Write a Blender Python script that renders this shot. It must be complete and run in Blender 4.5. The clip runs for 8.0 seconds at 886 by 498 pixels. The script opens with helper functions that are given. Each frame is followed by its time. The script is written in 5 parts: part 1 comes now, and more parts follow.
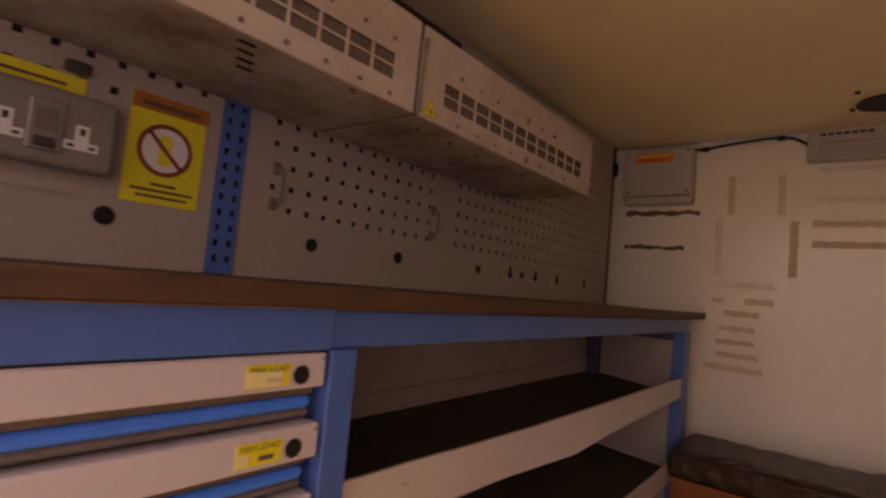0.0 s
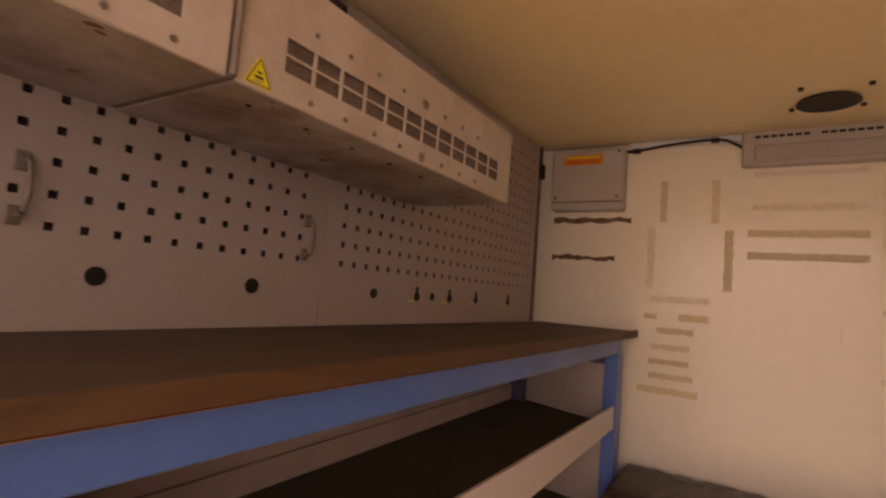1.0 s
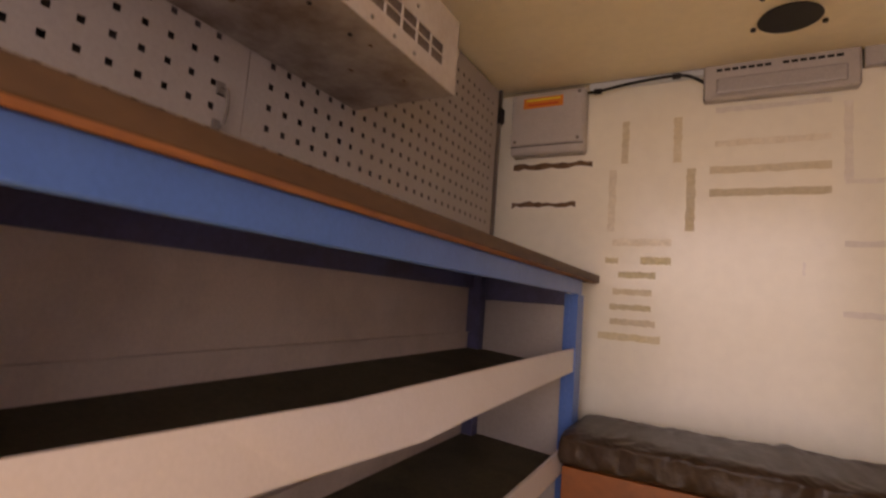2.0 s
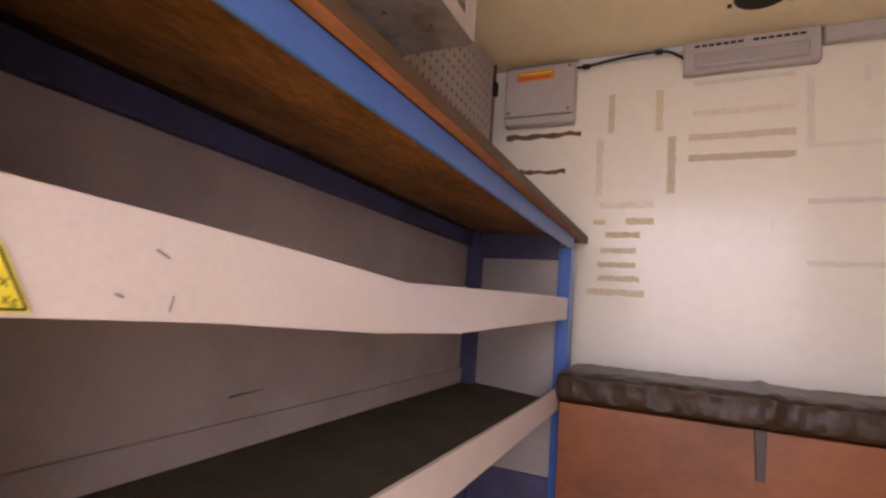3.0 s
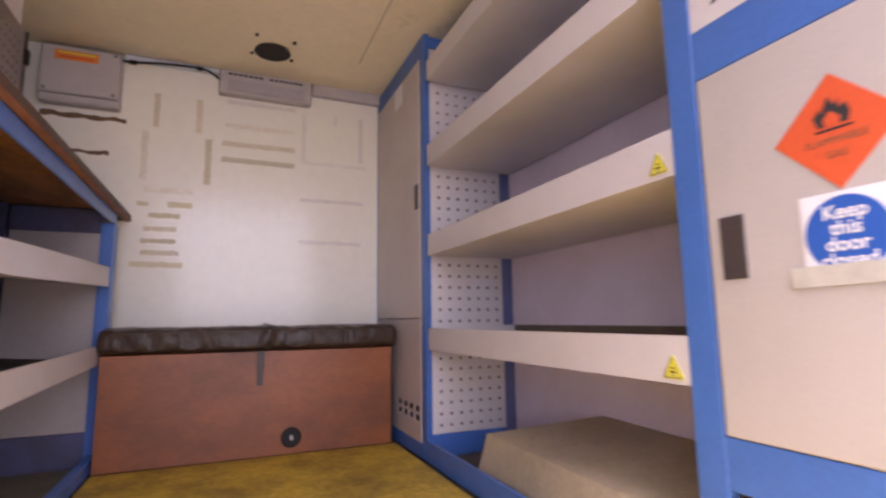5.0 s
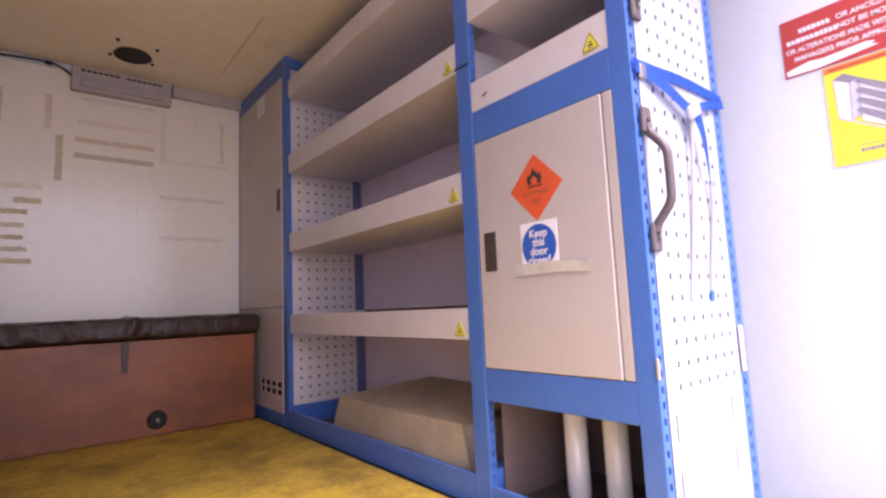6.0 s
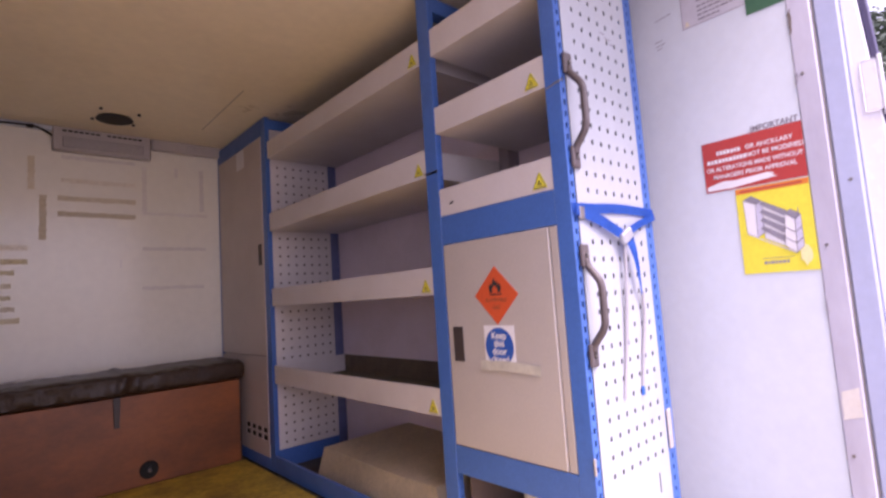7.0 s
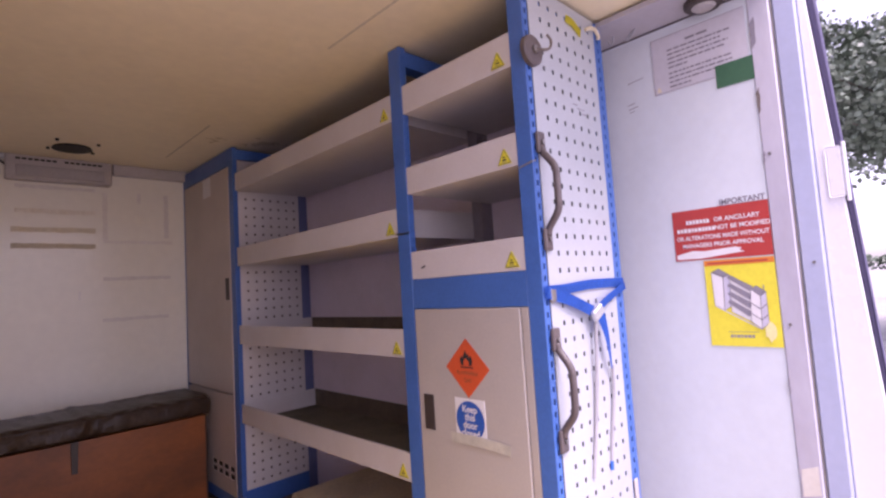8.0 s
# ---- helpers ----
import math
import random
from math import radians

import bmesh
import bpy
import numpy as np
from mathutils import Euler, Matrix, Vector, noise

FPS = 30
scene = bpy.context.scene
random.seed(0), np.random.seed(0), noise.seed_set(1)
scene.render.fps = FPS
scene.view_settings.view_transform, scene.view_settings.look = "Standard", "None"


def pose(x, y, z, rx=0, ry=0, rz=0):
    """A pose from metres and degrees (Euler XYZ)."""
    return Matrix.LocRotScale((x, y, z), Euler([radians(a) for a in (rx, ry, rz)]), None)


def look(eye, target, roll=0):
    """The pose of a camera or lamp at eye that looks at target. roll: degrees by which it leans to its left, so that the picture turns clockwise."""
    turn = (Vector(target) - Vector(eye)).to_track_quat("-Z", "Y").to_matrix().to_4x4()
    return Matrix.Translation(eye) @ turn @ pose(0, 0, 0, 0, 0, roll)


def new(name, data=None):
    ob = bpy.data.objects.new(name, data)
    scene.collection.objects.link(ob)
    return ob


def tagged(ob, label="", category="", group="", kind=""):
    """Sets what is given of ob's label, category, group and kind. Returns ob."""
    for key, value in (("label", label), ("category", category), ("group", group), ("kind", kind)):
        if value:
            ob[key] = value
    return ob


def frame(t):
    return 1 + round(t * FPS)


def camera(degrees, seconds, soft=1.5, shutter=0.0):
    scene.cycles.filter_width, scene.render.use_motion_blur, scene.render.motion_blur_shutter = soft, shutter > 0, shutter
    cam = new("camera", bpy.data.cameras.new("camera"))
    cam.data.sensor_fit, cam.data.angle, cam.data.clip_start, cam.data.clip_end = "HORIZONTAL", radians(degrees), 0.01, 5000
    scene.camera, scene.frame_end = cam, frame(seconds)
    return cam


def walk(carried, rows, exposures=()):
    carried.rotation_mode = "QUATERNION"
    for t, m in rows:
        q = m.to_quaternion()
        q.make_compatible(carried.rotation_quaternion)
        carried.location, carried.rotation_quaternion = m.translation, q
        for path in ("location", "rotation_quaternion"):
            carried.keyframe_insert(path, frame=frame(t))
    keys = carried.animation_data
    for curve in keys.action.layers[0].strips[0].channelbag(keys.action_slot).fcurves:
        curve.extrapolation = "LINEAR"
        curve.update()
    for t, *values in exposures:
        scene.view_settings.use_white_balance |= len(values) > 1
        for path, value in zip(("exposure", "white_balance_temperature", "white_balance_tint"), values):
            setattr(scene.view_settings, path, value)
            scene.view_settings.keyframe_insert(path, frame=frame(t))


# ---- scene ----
cam = camera(82.2, 8.0, soft=2.4, shutter=0.3)
PATH = [
    (0, (0.802, -2.153, 0.917), (-0.464, -0.611, 1.057), 5.4),
    (0.5, (0.766, -2.005, 0.952), (-0.384, -0.376, 1.107), 5.3),
    (1, (0.714, -1.884, 0.984), (-0.347, -0.197, 1.15), 4.6),
    (1.5, (0.708, -1.776, 0.94), (-0.308, -0.062, 1.109), 4.4),
    (2, (0.713, -1.738, 0.783), (-0.248, 0.004, 0.984), 4.4),
    (2.2, (0.719, -1.729, 0.727), (-0.227, 0.022, 0.932), 4.5),
    (3.3, (0.646, -1.909, 0.58), (-0.073, -0.059, 0.826), 3.7),
    (3.5, (0.668, -1.937, 0.553), (0.085, -0.04, 0.808), 3.1),
    (4, (0.717, -1.973, 0.532), (0.566, 0.006, 0.783), 1.7),
    (4.5, (0.79, -2.093, 0.511), (1.099, -0.133, 0.767), 1.1),
    (4.7, (0.754, -2.174, 0.492), (1.272, -0.262, 0.759), 0.6),
    (5, (0.727, -2.318, 0.476), (1.5, -0.494, 0.751), -0.8),
    (5.2, (0.717, -2.398, 0.466), (1.641, -0.644, 0.727), -1.3),
    (6.3, (0.511, -2.708, 0.452), (1.789, -1.184, 0.667), -2.8),
    (6.5, (0.481, -2.732, 0.493), (1.768, -1.215, 0.699), -2.9),
    (7, (0.468, -2.808, 0.693), (1.792, -1.32, 0.879), -3.8),
    (7.5, (0.479, -2.849, 0.831), (1.849, -1.403, 1.006), -3.2),
    (8, (0.484, -2.819, 0.881), (1.882, -1.396, 1.033), -3.6),
]
walk(cam, [(t, look(eye, target, roll)) for t, eye, target, roll in PATH],
     exposures=[(0.0, 1.38, 9600, 51), (0.5, 1.88, 10600, 49), (1.0, 2.28, 10200, 45), (2.2, 2.72, 7700, 36), (3.4, 3.18, 6450, 35),
                (4.5, 3.05, 6300, 35), (5.2, 2.92, 6050, 36), (6.4, 2.24, 6200, 43), (8.0, 1.9, 6200, 46)])

# ---- light: an overcast sky, let in by the open rear doors ----
world = bpy.data.worlds.new("sky")
scene.world = world
world.use_nodes = True
wn = world.node_tree
sky = wn.nodes.new("ShaderNodeTexSky")
sky.sky_type = "NISHITA"
sky.sun_disc = False
sky.sun_elevation = radians(62)
sky.sun_rotation = radians(184)
sky.dust_density = 1.5
sky.ozone_density = 1.0
wn.nodes["Background"].inputs["Strength"].default_value = 0.10
cloud = wn.nodes.new("ShaderNodeHueSaturation")  # thin even cloud takes most of the blue
cloud.inputs["Saturation"].default_value = 0.35
wn.links.new(sky.outputs[0], cloud.inputs["Color"])
wn.links.new(cloud.outputs[0], wn.nodes["Background"].inputs["Color"])
sun = new("sun", bpy.data.lights.new("sun", "SUN"))
sun.data.energy = 2.0
sun.data.angle = radians(40)
sun.data.color = (1.0, 0.96, 0.9)
sun.matrix_world = look((0.4, -7.6, 14.3), (0.9, 0, 0))


# ---- materials ----
def material(name, colour, rough=0.5, metal=0.0, stain=0.12, grain=0.05, big=3.0, fine=60.0, bump=0.05, stretch=(1, 1, 1),
             tint=None, spread=0.0, coat=0.0):
    """A paint, wood or metal with stains, grain and fine relief."""
    m = bpy.data.materials.new(name)
    m.use_nodes = True
    nt = m.node_tree
    b = nt.nodes["Principled BSDF"]
    b.inputs["Roughness"].default_value = rough
    b.inputs["Metallic"].default_value = metal
    b.inputs["Coat Weight"].default_value = coat
    tc = nt.nodes.new("ShaderNodeTexCoord")
    mp = nt.nodes.new("ShaderNodeMapping")
    mp.inputs["Scale"].default_value = stretch
    nt.links.new(tc.outputs["Object"], mp.inputs["Vector"])
    n1 = nt.nodes.new("ShaderNodeTexNoise")
    n1.inputs["Scale"].default_value = big
    n1.inputs["Detail"].default_value = 6
    n1.inputs["Roughness"].default_value = 0.65
    n2 = nt.nodes.new("ShaderNodeTexNoise")
    n2.inputs["Scale"].default_value = fine
    n2.inputs["Detail"].default_value = 4
    for n in (n1, n2):
        nt.links.new(mp.outputs[0], n.inputs["Vector"])
    dark = tint or tuple(c * 0.45 for c in colour)
    r1 = nt.nodes.new("ShaderNodeMapRange")
    r1.inputs["From Min"].default_value = 0.42
    r1.inputs["From Max"].default_value = 0.75
    r1.inputs["To Max"].default_value = stain * 2.2
    nt.links.new(n1.outputs["Fac"], r1.inputs["Value"])
    mix = nt.nodes.new("ShaderNodeMix")
    mix.data_type = "RGBA"
    mix.inputs["A"].default_value = (*colour, 1)
    mix.inputs["B"].default_value = (*dark, 1)
    nt.links.new(r1.outputs[0], mix.inputs["Factor"])
    r2 = nt.nodes.new("ShaderNodeMapRange")
    r2.inputs["From Min"].default_value = 0.3
    r2.inputs["From Max"].default_value = 0.7
    r2.inputs["To Min"].default_value = 1 - grain * 2
    r2.inputs["To Max"].default_value = 1 + grain
    nt.links.new(n2.outputs["Fac"], r2.inputs["Value"])
    mul = nt.nodes.new("ShaderNodeVectorMath")
    mul.operation = "SCALE"
    nt.links.new(mix.outputs["Result"], mul.inputs[0])
    nt.links.new(r2.outputs[0], mul.inputs["Scale"])
    last = mul.outputs[0]
    if spread:
        info = nt.nodes.new("ShaderNodeObjectInfo")
        r4 = nt.nodes.new("ShaderNodeMapRange")
        r4.inputs["To Min"].default_value = 1 - spread
        r4.inputs["To Max"].default_value = 1 + spread
        nt.links.new(info.outputs["Random"], r4.inputs["Value"])
        again = nt.nodes.new("ShaderNodeVectorMath")
        again.operation = "SCALE"
        nt.links.new(last, again.inputs[0])
        nt.links.new(r4.outputs[0], again.inputs["Scale"])
        last = again.outputs[0]
    nt.links.new(last, b.inputs["Base Color"])
    r3 = nt.nodes.new("ShaderNodeMapRange")
    r3.inputs["To Min"].default_value = max(0.05, rough - 0.12)
    r3.inputs["To Max"].default_value = min(1.0, rough + 0.15)
    nt.links.new(n1.outputs["Fac"], r3.inputs["Value"])
    nt.links.new(r3.outputs[0], b.inputs["Roughness"])
    if bump:
        bp = nt.nodes.new("ShaderNodeBump")
        bp.inputs["Strength"].default_value = bump
        bp.inputs["Distance"].default_value = 0.004
        nt.links.new(n2.outputs["Fac"], bp.inputs["Height"])
        nt.links.new(bp.outputs[0], b.inputs["Normal"])
    return m


def plain(name, colour, rough=0.55, metal=0.0):
    return material(name, colour, rough, metal, stain=0.08, grain=0.03, bump=0.0, fine=120)


WHITE_WALL = material("white_wall_panel", (0.86, 0.825, 0.705), 0.3, stain=0.03, grain=0.015, big=2.5, fine=25, bump=0.03, tint=(0.55, 0.46, 0.34))
CEILING = material("cream_ceiling_lining", (0.89, 0.77, 0.52), 0.3, stain=0.10, grain=0.02, big=1.6, fine=30, bump=0.02, tint=(0.5, 0.4, 0.26))
SIDE_WALL = material("white_side_lining", (0.660, 0.710, 0.745), 0.4, stain=0.07, grain=0.015, big=2.0, fine=40, bump=0.02)
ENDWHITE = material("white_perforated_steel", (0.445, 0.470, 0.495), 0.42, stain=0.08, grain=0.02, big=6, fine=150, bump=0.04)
BLUE = material("blue_powder_coat", (0.060, 0.158, 0.460), 0.36, stain=0.12, grain=0.04, big=7, fine=150, bump=0.04)
GREY = material("pale_grey_powder_coat", (0.640, 0.597, 0.580), 0.42, stain=0.10, grain=0.02, big=5, fine=180, bump=0.02, tint=(0.42, 0.34, 0.27))
DOORGREY = material("warm_grey_door_paint", (0.48, 0.435, 0.39), 0.45, stain=0.08, grain=0.02, big=4, fine=160, bump=0.04)
TALLDOOR = material("beige_grey_door_paint", (0.58, 0.50, 0.450), 0.42, stain=0.08, grain=0.02, big=4, fine=160, bump=0.03)
PEG = material("grey_perforated_steel", (0.41, 0.362, 0.330), 0.45, stain=0.16, grain=0.03, big=5, fine=120, bump=0.04, tint=(0.36, 0.28, 0.22))
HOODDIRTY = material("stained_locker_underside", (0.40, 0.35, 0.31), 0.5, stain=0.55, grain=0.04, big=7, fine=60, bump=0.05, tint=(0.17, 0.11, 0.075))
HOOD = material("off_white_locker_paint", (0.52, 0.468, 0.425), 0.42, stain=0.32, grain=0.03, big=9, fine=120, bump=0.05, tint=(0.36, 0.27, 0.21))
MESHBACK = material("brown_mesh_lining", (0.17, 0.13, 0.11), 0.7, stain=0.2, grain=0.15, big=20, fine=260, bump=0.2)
MAT = material("black_rubber_mat", (0.168, 0.150, 0.098), 0.75, stain=0.3, grain=0.08, big=9, fine=120, bump=0.05, tint=(0.10, 0.084, 0.058))
WORKTOP = material("brown_wooden_worktop", (0.076, 0.051, 0.034), 0.65, stain=0.35, grain=0.18, big=4, fine=28, bump=0.15, stretch=(9, 0.8, 9), tint=(0.095, 0.050, 0.027))
CHEST = material("orange_brown_plywood", (0.275, 0.082, 0.019), 0.42, stain=0.45, grain=0.05, big=2.5, fine=45, bump=0.06, stretch=(0.9, 1.5, 1.5), tint=(0.12, 0.04, 0.016))
VINYL = material("black_vinyl", (0.042, 0.024, 0.014), 0.36, stain=0.25, grain=0.12, big=12, fine=90, bump=0.25, tint=(0.075, 0.052, 0.038))
VINYL.node_tree.nodes["Principled BSDF"].inputs["Specular IOR Level"].default_value = 0.26
FLOORMAT = material("dirty_yellow_floor_board", (0.62, 0.415, 0.042), 0.6, stain=0.46, grain=0.12, big=5, fine=50, bump=0.15, tint=(0.22, 0.135, 0.032))
UNDERFLOOR = material("dark_floor_lining", (0.09, 0.075, 0.06), 0.8, stain=0.3, grain=0.15, big=6, fine=70, bump=0.2)
ALU = material("worn_aluminium", (0.62, 0.63, 0.66), 0.38, 0.6, stain=0.15, grain=0.05, big=8, fine=90, bump=0.05)
STEEL = material("dull_steel", (0.32, 0.30, 0.29), 0.4, 0.8, stain=0.2, grain=0.08, big=12, fine=140, bump=0.06)
DULL = material("tarnished_steel", (0.10, 0.085, 0.08), 0.5, 0.5, stain=0.3, grain=0.1, big=14, fine=140, bump=0.06)
BACKING = material("brown_grey_back_sheet", (0.58, 0.475, 0.400), 0.5, stain=0.2, grain=0.03, big=4, fine=150, bump=0.04, tint=(0.2, 0.15, 0.12))
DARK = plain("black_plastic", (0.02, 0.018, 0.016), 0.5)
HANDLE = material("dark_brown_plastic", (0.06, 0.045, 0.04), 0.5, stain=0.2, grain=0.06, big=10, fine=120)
GREYPLASTIC = material("grey_plastic", (0.49, 0.455, 0.43), 0.45, stain=0.12, grain=0.03, big=8, fine=150, bump=0.03)
PLATE = material("stainless_socket_plate", (0.30, 0.27, 0.25), 0.4, 0.3, stain=0.15, grain=0.05, big=9, fine=150)
CLEAR = material("cloudy_lamp_diffuser", (0.42, 0.39, 0.38), 0.3, stain=0.1, grain=0.05, big=9, fine=200)
YELLOW = plain("yellow_label", (0.82, 0.73, 0.045))
PALEYELLOW = plain("washed_out_yellow", (0.82, 0.76, 0.36))
DARK.node_tree.nodes["Principled BSDF"].inputs["Specular IOR Level"].default_value = 0.2
GRAB = material("brown_coated_steel", (0.115, 0.092, 0.088), 0.42, stain=0.25, grain=0.05, big=14, fine=140)
SIGNRED = plain("faded_brown_red", (0.27, 0.055, 0.03))
SIGNHEAD = plain("faded_brown_orange", (0.46, 0.16, 0.03))
ORANGE = plain("orange_label", (0.78, 0.24, 0.03))
RED = material("red_label", (0.50, 0.055, 0.045), 0.4, stain=0.1, grain=0.02, bump=0)
HAZARD = plain("hazard_orange_red", (0.68, 0.10, 0.025))
SIGNBLUE = plain("sign_blue", (0.02, 0.10, 0.42))
SIGNGREEN = plain("sign_green", (0.04, 0.14, 0.07))
PAPER = material("white_paper", (0.78, 0.76, 0.76), 0.6, stain=0.06, grain=0.02)
INK = plain("black_ink", (0.03, 0.028, 0.03))
PALEINK = plain("faded_grey_ink", (0.27, 0.25, 0.29))
RAWWOOD = material("stained_raw_wood", (0.38, 0.165, 0.048), 0.6, stain=0.48, grain=0.2, big=3.2, fine=26, bump=0.1, stretch=(4, 1.3, 4), tint=(0.09, 0.045, 0.018))
EDGE = material("worn_reddish_edge", (0.092, 0.049, 0.024), 0.58, stain=0.4, grain=0.15, big=6, fine=60, bump=0.1, stretch=(1, 0.3, 1), tint=(0.10, 0.05, 0.03))
WORNEDGE = material("orange_worn_edge", (0.42, 0.165, 0.050), 0.55, stain=0.4, grain=0.15, big=6, fine=60, bump=0.1, stretch=(1, 0.3, 1), tint=(0.16, 0.075, 0.035))
SHADEPOST = material("greyed_blue_paint", (0.140, 0.160, 0.320), 0.5, stain=0.2, grain=0.04, big=7, fine=150)
BAY = material("brown_bay_lining", (0.19, 0.14, 0.12), 0.6, stain=0.2, grain=0.05, big=5, fine=90)
DRAWERGREY = material("lilac_grey_drawer_paint", (0.585, 0.545, 0.575), 0.40, stain=0.12, grain=0.02, big=5, fine=180, bump=0.02, tint=(0.44, 0.37, 0.35))
GAPBROWN = material("brown_runner_metal", (0.17, 0.125, 0.085), 0.55, stain=0.3, grain=0.05, big=12, fine=120)
SHADEPOST_MID = material("dusty_grey_brown_paint", (0.27, 0.235, 0.255), 0.5, stain=0.25, grain=0.04, big=7, fine=150)
# the frame blue with the shade under the worktop mixed into its colour
SHADEBLUE = material("dirty_dark_blue_paint", (0.085, 0.088, 0.185), 0.55, stain=0.4, grain=0.06, big=6, fine=120, tint=(0.05, 0.04, 0.035))
GREYINK = plain("grey_ink", (0.22, 0.20, 0.23))
LILAC = plain("pale_drawing_grey", (0.60, 0.58, 0.68))
GRIP = material("glossy_bright_blue", (0.020, 0.230, 0.930), 0.25, stain=0.02, grain=0.01, big=1.5, fine=60, bump=0.0)
FRAMEWHITE = material("worn_white_frame_paint", (0.60, 0.595, 0.66), 0.38, 0.1, stain=0.4, grain=0.015, big=3.5, fine=60, bump=0.02, stretch=(1, 1, 0.35), tint=(0.36, 0.33, 0.40))
CLIPMETAL = material("brown_clip_metal", (0.20, 0.165, 0.14), 0.5, stain=0.3, grain=0.05, big=20, fine=120)
CLEARTAPE = material("yellowed_clear_tape", (0.56, 0.53, 0.44), 0.3, stain=0.2, grain=0.03, big=20, fine=100, bump=0.03)
TAPE = material("old_tape_residue", (0.65, 0.565, 0.385), 0.6, stain=0.3, grain=0.05, big=14, fine=70, bump=0.05, tint=(0.72, 0.66, 0.54), spread=0.12)
MARK = material("brown_tape_residue", (0.64, 0.56, 0.34), 0.6, stain=0.35, grain=0.06, big=14, fine=70, bump=0.05, tint=(0.68, 0.61, 0.47), spread=0.12)
FADED = material("faded_tape_residue", (0.71, 0.645, 0.505), 0.55, stain=0.5, grain=0.05, big=10, fine=70, bump=0.04, tint=(0.78, 0.73, 0.62), spread=0.08)
GLUE = material("brown_glue_streak", (0.20, 0.11, 0.05), 0.7, stain=0.4, grain=0.2, big=30, fine=120, bump=0.2)
FAINT = material("faint_tape_residue", (0.71, 0.66, 0.57), 0.4, stain=0.4, grain=0.03, big=14, fine=70, tint=(0.78, 0.75, 0.7), spread=0.05)
STRAP = material("blue_webbing", (0.03, 0.15, 0.62), 0.6, stain=0.15, grain=0.12, big=20, fine=400, bump=0.3)
CORD = plain("pale_cord", (0.36, 0.35, 0.37), 0.7)
BOTTLE = material("cream_tube_plastic", (0.92, 0.88, 0.77), 0.10, stain=0.06, grain=0.01, coat=0.5)
CARD = material("beige_wheel_box_paint", (0.78, 0.66, 0.47), 0.5, stain=0.2, grain=0.05, big=6, fine=90)
RUBBER = plain("door_seal_rubber", (0.075, 0.066, 0.135), 0.6)
VANPAINT = material("white_van_paint", (0.80, 0.80, 0.84), 0.25, stain=0.04, grain=0.01, coat=0.4)
DOORTRIM = material("pale_blue_grey_door_lining", (0.43, 0.47, 0.61), 0.45, stain=0.08, grain=0.02, big=4)
ASPHALT = material("pale_concrete_yard", (0.36, 0.35, 0.345), 0.85, stain=0.3, grain=0.25, big=0.6, fine=90, bump=0.3)
KERB = material("concrete_kerb", (0.33, 0.32, 0.30), 0.8, stain=0.2, grain=0.1, big=3, fine=50)
GRASS = material("grass", (0.07, 0.10, 0.035), 0.9, stain=0.4, grain=0.25, big=1.5, fine=30, bump=0.4)
BARK = material("bark", (0.18, 0.15, 0.12), 0.9, stain=0.4, grain=0.3, big=9, fine=40, bump=0.6)
LEAF = material("leaf", (0.14, 0.18, 0.13), 0.5, stain=0.4, grain=0.15, big=1.2, fine=9, bump=0, tint=(0.07, 0.10, 0.06))


COVE = material("grey_cove_paint", (0.46, 0.435, 0.47), 0.4, stain=0.15, grain=0.02, big=4, fine=60)
PAPERGREY = material("greyed_paper", (0.60, 0.585, 0.63), 0.5, stain=0.08, grain=0.02, big=6)
INNER = material("pale_rack_back_sheet", (0.83, 0.71, 0.755), 0.45, stain=0.12, grain=0.02, big=4, fine=160, bump=0.04, tint=(0.48, 0.38, 0.31))


gloss = WHITE_WALL.node_tree.nodes["Principled BSDF"].inputs["Roughness"].links[0].from_node
gloss.inputs["To Min"].default_value, gloss.inputs["To Max"].default_value = 0.14, 0.24


# ---- builders ----
def thing(name, at, label, category, group="", kind=""):
    """An empty at the base of a thing; its parts are children."""
    ob = new(name)
    ob.location = at
    ob.empty_display_size = 0.05
    return tagged(ob, label, category, group, kind)


def finish(ob, parent=None, label=""):
    if parent is not None:
        ob.parent = parent
        if parent.type == "EMPTY":
            ob.matrix_parent_inverse = Matrix.Translation(parent.location).inverted()
    if label:
        ob["label"] = label
    return ob


def part(name, bm, mat, parent=None, label="", smooth=False):
    me = bpy.data.meshes.new(name)
    bm.to_mesh(me)
    bm.free()
    for m in mat if isinstance(mat, (list, tuple)) else [mat]:
        me.materials.append(m)
    if smooth:
        for p in me.polygons:
            p.use_smooth = True
    return finish(new(name, me), parent, label)


def box(x0, x1, y0, y1, z0, z1, bevel=0.0, bm=None, seg=1):
    """A box with eased edges, added to bm."""
    own = bmesh.new()
    bmesh.ops.create_cube(own, size=1.0)
    for v in own.verts:
        v.co = Vector(((x0 + x1) / 2 + v.co.x * (x1 - x0), (y0 + y1) / 2 + v.co.y * (y1 - y0), (z0 + z1) / 2 + v.co.z * (z1 - z0)))
    if bevel:
        bmesh.ops.bevel(own, geom=own.edges[:], offset=bevel, segments=seg, affect="EDGES", profile=0.5)
    return merge(bm, own)


def merge(bm, own):
    if bm is None:
        return own
    me = bpy.data.meshes.new("tmp")
    own.to_mesh(me)
    own.free()
    bm.from_mesh(me)
    bpy.data.meshes.remove(me)
    return bm


def moved(bm, m):
    bmesh.ops.transform(bm, matrix=m, verts=bm.verts)
    return bm


